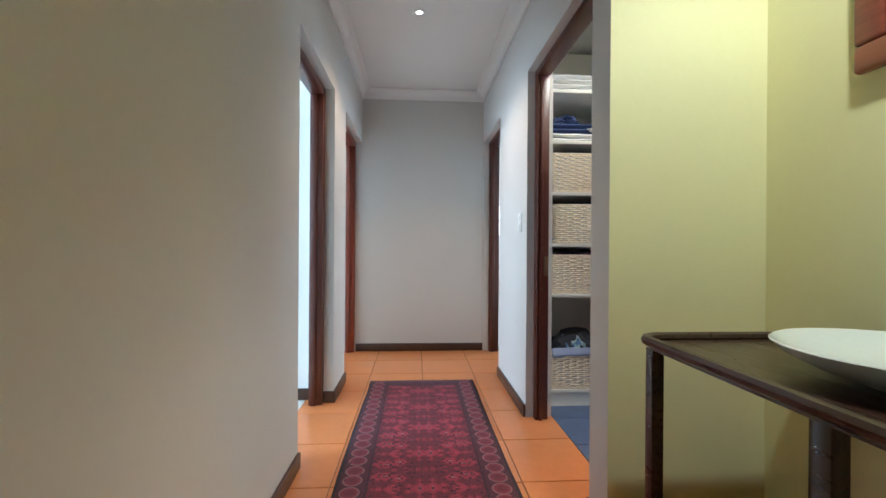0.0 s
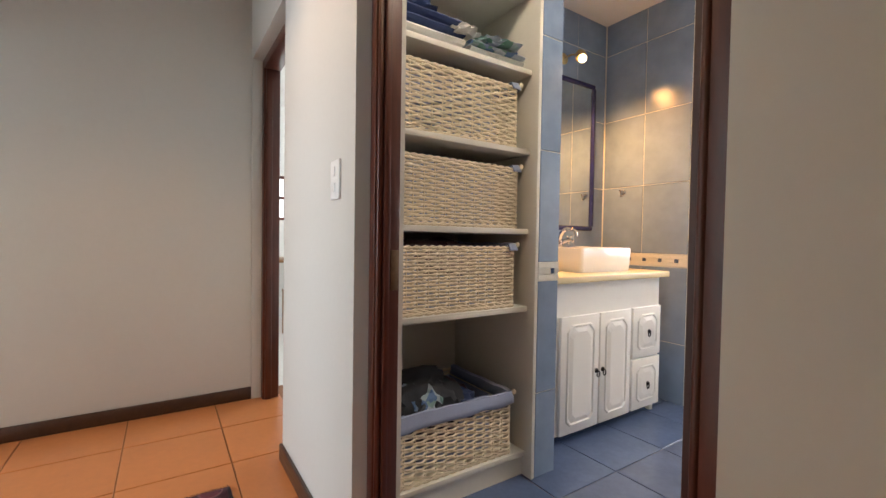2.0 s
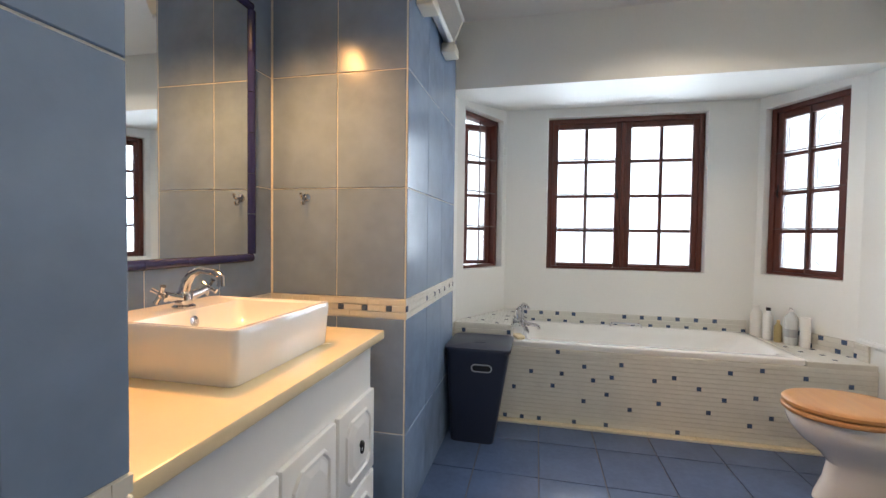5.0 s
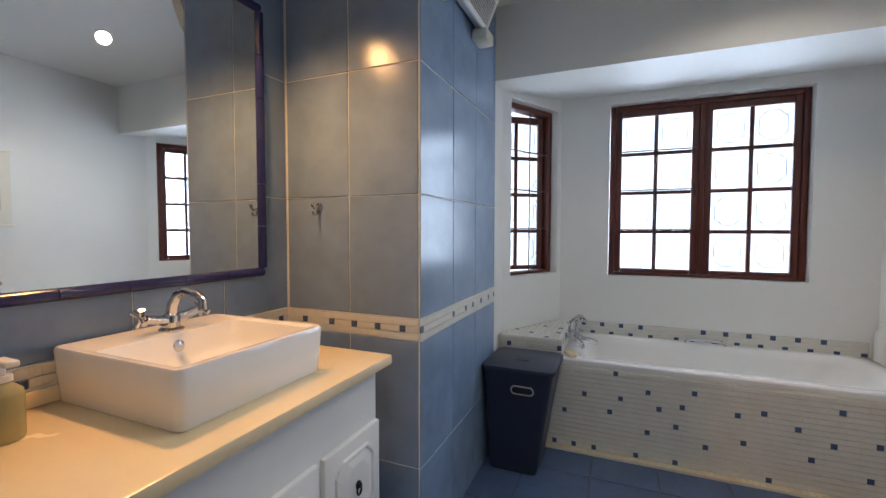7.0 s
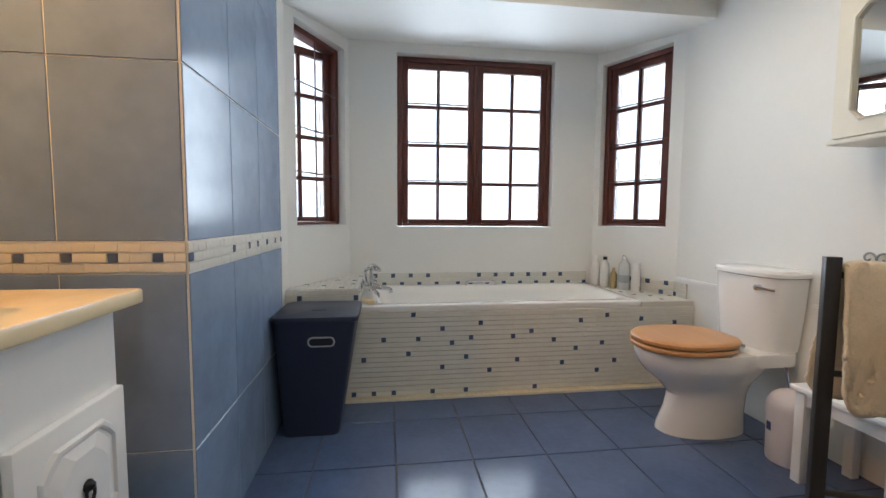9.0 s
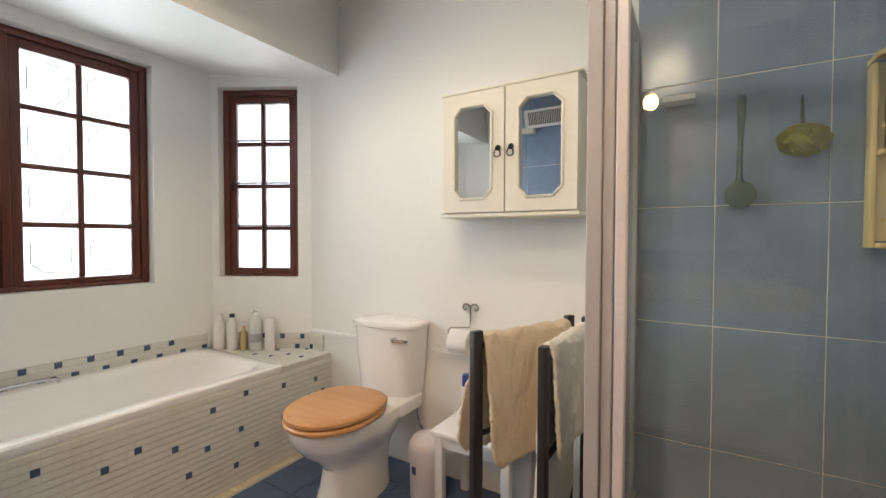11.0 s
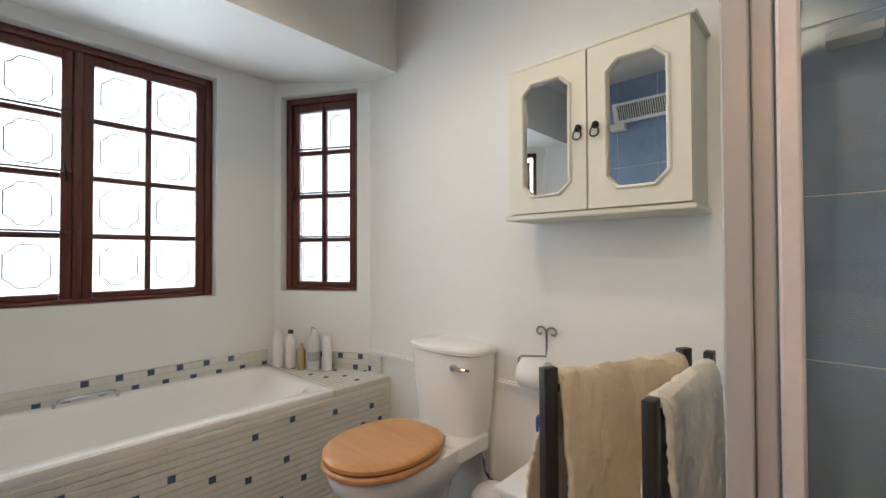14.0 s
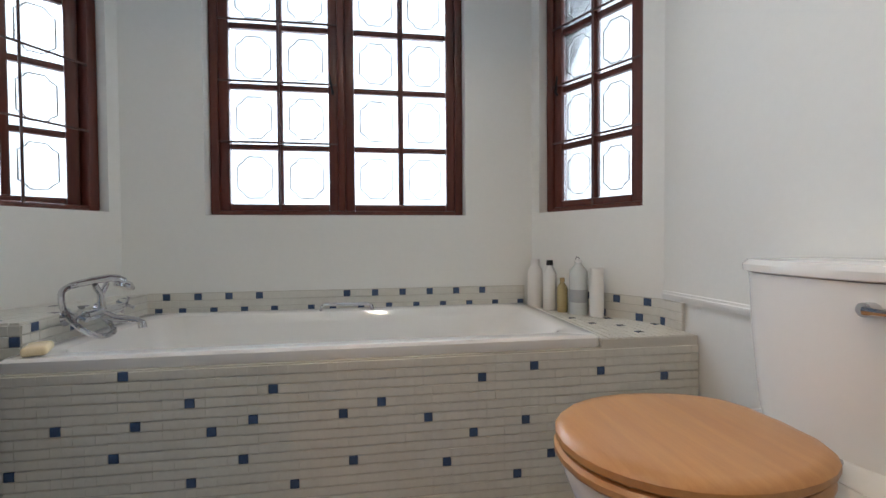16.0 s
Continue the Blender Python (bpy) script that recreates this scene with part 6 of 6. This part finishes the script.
# the border: lobed medallions edged in pale thread, over dark ground
by = math_node("PINGPONG", sep.outputs[1], 0.085)
bx = math_node("SUBTRACT", ax, 0.315)
dist = math_node("SQRT", math_node("ADD", math_node("POWER", bx, 2.0), math_node("POWER", math_node("SUBTRACT", by, 0.04), 2.0)))
lob = ramp(nt, math_node("MULTIPLY", dist, 10), [(0.16, (0.14, 0.018, 0.035)), (0.34, (0.20, 0.03, 0.05)), (0.39, (0.29, 0.14, 0.14)), (0.45, (0.07, 0.016, 0.030))])
ls = mix_colour(nt, math_node("LESS_THAN", wv.outputs["Distance"], 0.14), lob, (0.05, 0.012, 0.03))
is_border = math_node("MAXIMUM", math_node("GREATER_THAN", ax, 0.255), math_node("GREATER_THAN", math_node("ABSOLUTE", sep.outputs[1]), 0.86))
col = mix_colour(nt, is_border, fld, ls)
line_ = math_node("LESS_THAN", math_node("ABSOLUTE", math_node("SUBTRACT", ax, 0.25)), 0.006)
col = mix_colour(nt, line_, col, (0.05, 0.012, 0.025))
edge_ = math_node("GREATER_THAN", ax, 0.372)
col = mix_colour(nt, edge_, col, (0.022, 0.012, 0.02))
fade = noise_node(nt, v, 5, 3)
col = mix_colour(nt, 0.5, col, mix_colour(nt, 1.0, col, ramp(nt, fade, [(0.3, (0.65, 0.6, 0.6)), (0.7, (1.0, 1.0, 1.0))]), "MULTIPLY"))
nt.links.new(col, b.inputs["Base Color"])
b.inputs["Roughness"].default_value = 0.92
b.inputs["Sheen Weight"].default_value = 0.04
bump(nt, b, noise_node(nt, v, 320, 3), 0.8, 0.004)
rug = thing("rug", pose(0.325, 2.35, 0), "worn dark red Persian runner with a lobed border", "rug")
bm = bmesh.new()
nx, ny = 16, 48
top = []
for i in range(nx + 1):
    row = []
    for j in range(ny + 1):
        x, y = -0.385 + 0.77 * i / nx, -0.985 + 1.97 * j / ny
        ex = 0.006 * noise.noise(Vector((1.3, y * 3, 0))) * (abs(x) / 0.385)
        row.append(Vector((x + ex, y + 0.006 * noise.noise(Vector((x * 4, y, 2))) * (abs(y) / 0.985), 0.009 + 0.0018 * noise.noise(Vector((x * 5, y * 4, 1))))))
    top.append(row)
ring_loft(bm, top, False, False, False)
pile = part("woven_face", bm, M_RUG, rug)
md = pile.modifiers.new("thickness", "SOLIDIFY")
md.thickness, md.offset = 0.008, -1.0
bm = bmesh.new()
for k in range(150):
    x = -0.38 + 0.76 * k / 149
    tube([(x, 0.985, 0.006), (x + random.uniform(-0.004, 0.004), 0.997, 0.004), (x + random.uniform(-0.008, 0.008), 1.005 + random.uniform(0, 0.006), 0.003)], 0.0012, 3, bm)
part("fringe", bm, surface("dark_fringe", (0.10, 0.04, 0.04), 0.95), rug, "short dark fringe", False)

# side table with a bowl
M_TABLE = wood("dark_walnut_table", (0.022, 0.010, 0.006), (0.065, 0.032, 0.018), 0.3, along=1)
tb = thing("side_table", pose(1.212, 0.984, 0), "dark wooden tray-topped side table against the yellow wall", "table")
TT = 0.757
part("top", prism(rounded(-0.275, 0.27, -0.38, 0.357, 0.055), TT - 0.03, TT - 0.012), M_TABLE, tb)
part("rim", tube([(x, y, TT - 0.006) for x, y in rounded(-0.281, 0.272, -0.386, 0.363, 0.055, 6)], 0.0145, 8, closed=True), M_TABLE, tb, "raised rounded rim")
for x in (-0.252, 0.25):
    for y in (-0.184, 0.328):
        part("leg", box(x - 0.018, x + 0.018, y - 0.018, y + 0.018, 0, TT - 0.03, 0.004), M_TABLE, tb)
for y in (-0.184, 0.328):
    part("stretcher", box(-0.236, 0.234, y - 0.009, y + 0.009, 0.15, 0.175, 0.002), M_TABLE, tb)
single("bowl", lathe([(0.0, 0.0), (0.075, 0.0), (0.08, 0.006), (0.13, 0.024), (0.175, 0.054), (0.19, 0.074), (0.187, 0.077), (0.17, 0.057), (0.125, 0.030), (0.07, 0.014), (0.0, 0.011)], 40,
             pose(1.245, 0.89, TT - 0.0115) @ Matrix.Diagonal((1.25, 1.25, 0.95, 1)), False), surface("grey_white_glazed_bowl", (0.72, 0.73, 0.66), 0.18, vary=0.04, relief=0.03), "wide shallow white ceramic bowl on the dark table", "bowl")

# picture on the lobby wall
pic = thing("picture", pose(1.5, 0.965, 1.69), "painting in a wide red-brown moulded frame", "picture")
M_PFRAME = wood("red_brown_picture_frame", (0.16, 0.035, 0.018), (0.30, 0.075, 0.035), 0.35, along=1)
for b_ in ((-0.03, -0.001, -0.27, 0.27, -0.20, -0.125), (-0.03, -0.001, -0.27, 0.27, 0.225, 0.30), (-0.031, -0.001, -0.27, -0.195, -0.125, 0.225), (-0.031, -0.001, 0.195, 0.27, -0.125, 0.225)):
    part("frame", box(*b_, 0.01, 3), M_PFRAME, pic)
part("canvas", box(-0.016, -0.001, -0.195, 0.195, -0.125, 0.225), surface("muted_green_brown_painting", (0.10, 0.12, 0.06), 0.6, vary=0.6, scale=9, grain=30), pic, "muted green and brown painted canvas", False)

# glimpse of the study through the far doorway
M_PINEDESK = wood("light_brown_desk_wood", (0.22, 0.11, 0.045), (0.40, 0.22, 0.10), 0.4, along=0)
desk = thing("desk", pose(1.95, 6.5, 0, 0, 0, 90), "light brown wooden desk under the study window", "desk")
part("top", box(-0.35, 0.35, -0.8, 0.8, 0.72, 0.75, 0.004), M_PINEDESK, desk)
for x in (-0.3, 0.3):
    for y in (-0.75, 0.75):
        part("leg", box(x - 0.03, x + 0.03, y - 0.03, y + 0.03, 0, 0.72, 0.004), M_PINEDESK, desk)
dc = thing("desk_chair", pose(1.75, 5.9, 0, 0, 0, 200), "wooden slat-backed chair at the desk", "chair")
part("seat", box(-0.2, 0.2, -0.2, 0.2, 0.43, 0.46, 0.008), M_PINEDESK, dc)
for x in (-0.18, 0.18):
    part("leg", box(x - 0.018, x + 0.018, -0.19, -0.15, 0, 0.43, 0.003), M_PINEDESK, dc)
    part("leg", box(x - 0.018, x + 0.018, 0.15, 0.19, 0, 0.95, 0.003), M_PINEDESK, dc)
for z in (0.6, 0.75, 0.9):
    part("slat", box(-0.162, 0.162, 0.16, 0.18, z - 0.03, z + 0.03, 0.003), M_PINEDESK, dc)
w4 = tagged(new("window_4"), "timber study window with small panes", "window", "", "structure")
for x in (1.3, 1.52, 1.74, 1.96, 2.18, 2.465):
    part("glazing_bar", box(x, x + 0.035, 7.02, 7.06, 1.2, 1.75, 0.004), M_REDWOOD, w4)
for z in (1.2, 1.46, 1.715):
    part("glazing_bar", box(1.335, 2.465, 7.025, 7.055, z, z + 0.035, 0.004), M_REDWOOD, w4)
structure("backdrop_study_north", box(0.5, 4.5, 8.0, 8.02, 0.2, 3.0), M_SKY, "bright sky beyond the study window", "sky")
structure("backdrop_study", box(5.4, 5.42, 3.2, 7.2, 0.2, 3.0), M_SKY, "bright sky beyond the study window", "sky")
structure("backdrop_bedroom", box(-4.6, -4.58, -1, 7, 0.2, 3.0), M_SKY, "bright sky beyond the bedroom windows", "sky")

# ---- tiles of the walls and floors ----
def tile_grid(parent, m, us, vs, mat, thick=0.008, gap=0.003, name="tile", skip=None):
    for a, b_ in zip(us, us[1:]):
        for lo, hi in zip(vs, vs[1:]):
            if skip and skip((a + b_) / 2, (lo + hi) / 2):
                continue
            if b_ - a < 0.012 or hi - lo < 0.012:
                continue
            piece(name, piece_mesh(b_ - a - gap, hi - lo - gap, thick, mat, 0.0015), m @ Matrix.Translation(((a + b_) / 2, 0, (lo + hi) / 2)), parent)


obs = bpy.data.objects
ZT = [0.0, 0.372, 0.843]
ZU = [0.925, 1.372, 1.841, 2.31, 2.53]
nib, pier, wn_, ws_, wside = obs["wall_nib"], obs["wall_pier"], obs["wall_bath_north"], obs["wall_bath_south"], obs["wall_shower_side"]


def belt(parent, m, width, seed):
    mosaic(parent, m, width, 0.078, 0.026, M_MOSBLUE, 0.45, rows_dark=(1,), seed=seed, gap=0.003)


def tiled_face(parent, m, us, seed, lower=ZT, upper=ZU):
    tile_grid(parent, m @ Matrix.Translation((0, -0.005, 0)), us, lower, M_BLUETILE, 0.003, 0.0037)
    tile_grid(parent, m @ Matrix.Translation((0, -0.005, 0)), us, upper, M_BLUETILE, 0.003, 0.0037)
    belt(parent, m @ Matrix.Translation((us[0], -0.005, lower[-1] + 0.002)), us[-1] - us[0], seed)


tiled_face(nib, facing((3.135, 3.42, 0), (0, -1, 0), (0, 0, 1), (-1, 0, 0)), [0.0, 0.009, 0.309, 0.605], 21)
tiled_face(nib, facing((3.127, 2.815, 0), (1, 0, 0), (0, 0, 1), (0, -1, 0)), [0.0, 0.32, 0.62, 0.92, 0.958], 22)
tiled_face(wn_, facing((1.905, 3.425, 0), (1, 0, 0), (0, 0, 1), (0, -1, 0)), [0.0, 0.022, 0.322, 0.622, 0.922, 1.222], 23)
tiled_face(pier, facing((1.783, 2.753, 0), (1, 0, 0), (0, 0, 1), (0, -1, 0)), [0.0, 0.122], 24, [0.0, 0.36, 0.83], [0.908, 1.372, 1.841, 2.31, 2.53])
tiled_face(pier, facing((1.897, 2.745, 0), (0, 1, 0), (0, 0, 1), (1, 0, 0)), [0.0, 0.3, 0.6, 0.67], 25, [0.0, 0.36, 0.83], [0.908, 1.372, 1.841, 2.31, 2.53])
ZS = [0.17, 0.425, 0.868, 1.297, 1.742, 2.18]
tile_grid(ws_, facing((1.79, 0.48, 0), (1, 0, 0), (0, 0, 1), (0, 1, 0)), [0.0, 0.25, 0.555, 0.812], ZS, M_BLUETILE, 0.003, 0.0037)
tile_grid(wside, facing((1.79, 1.18, 0), (0, -1, 0), (0, 0, 1), (1, 0, 0)), [0.0, 0.1, 0.4, 0.69], ZS, M_BLUETILE, 0.003, 0.0037)

flat = facing((0, 0, -0.006), (1, 0, 0), (0, 1, 0), (0, 0, 1))
XB = [1.10 + 0.0, 1.39, 1.76, 2.13, 2.50, 2.87, 3.238, 3.605, 3.975, 4.24]
YB = [0.48, 0.66, 0.985, 1.31, 1.64, 1.955, 2.27, 2.595, 2.92, 3.245, 3.42]


def bath_skip(x, y):
    return (x < 1.79 and (y < 1.62 or y > 2.9)) or (x > 3.2 and y > 2.93) or (x < 2.6 and y < 1.0 and x < 2.3)


tile_grid(obs["floor_bath"], flat, XB, YB, M_FLOORTILE, 0.007, 0.006, "floor_tile", bath_skip)
XH = [-0.45, -0.08, 0.33, 0.74, 1.10, 1.50]
YH = [-1.6 + 0.0, -1.30, -0.89, -0.48, -0.07, 0.34, 0.74, 1.14, 1.54, 1.94, 2.34, 2.74, 3.14, 3.54, 3.94, 4.30]
tile_grid(obs["floor_hall"], flat, XH, YH, M_TERRA, 0.007, 0.006, "floor_tile", lambda x, y: x > 1.1 and y > 1.55)
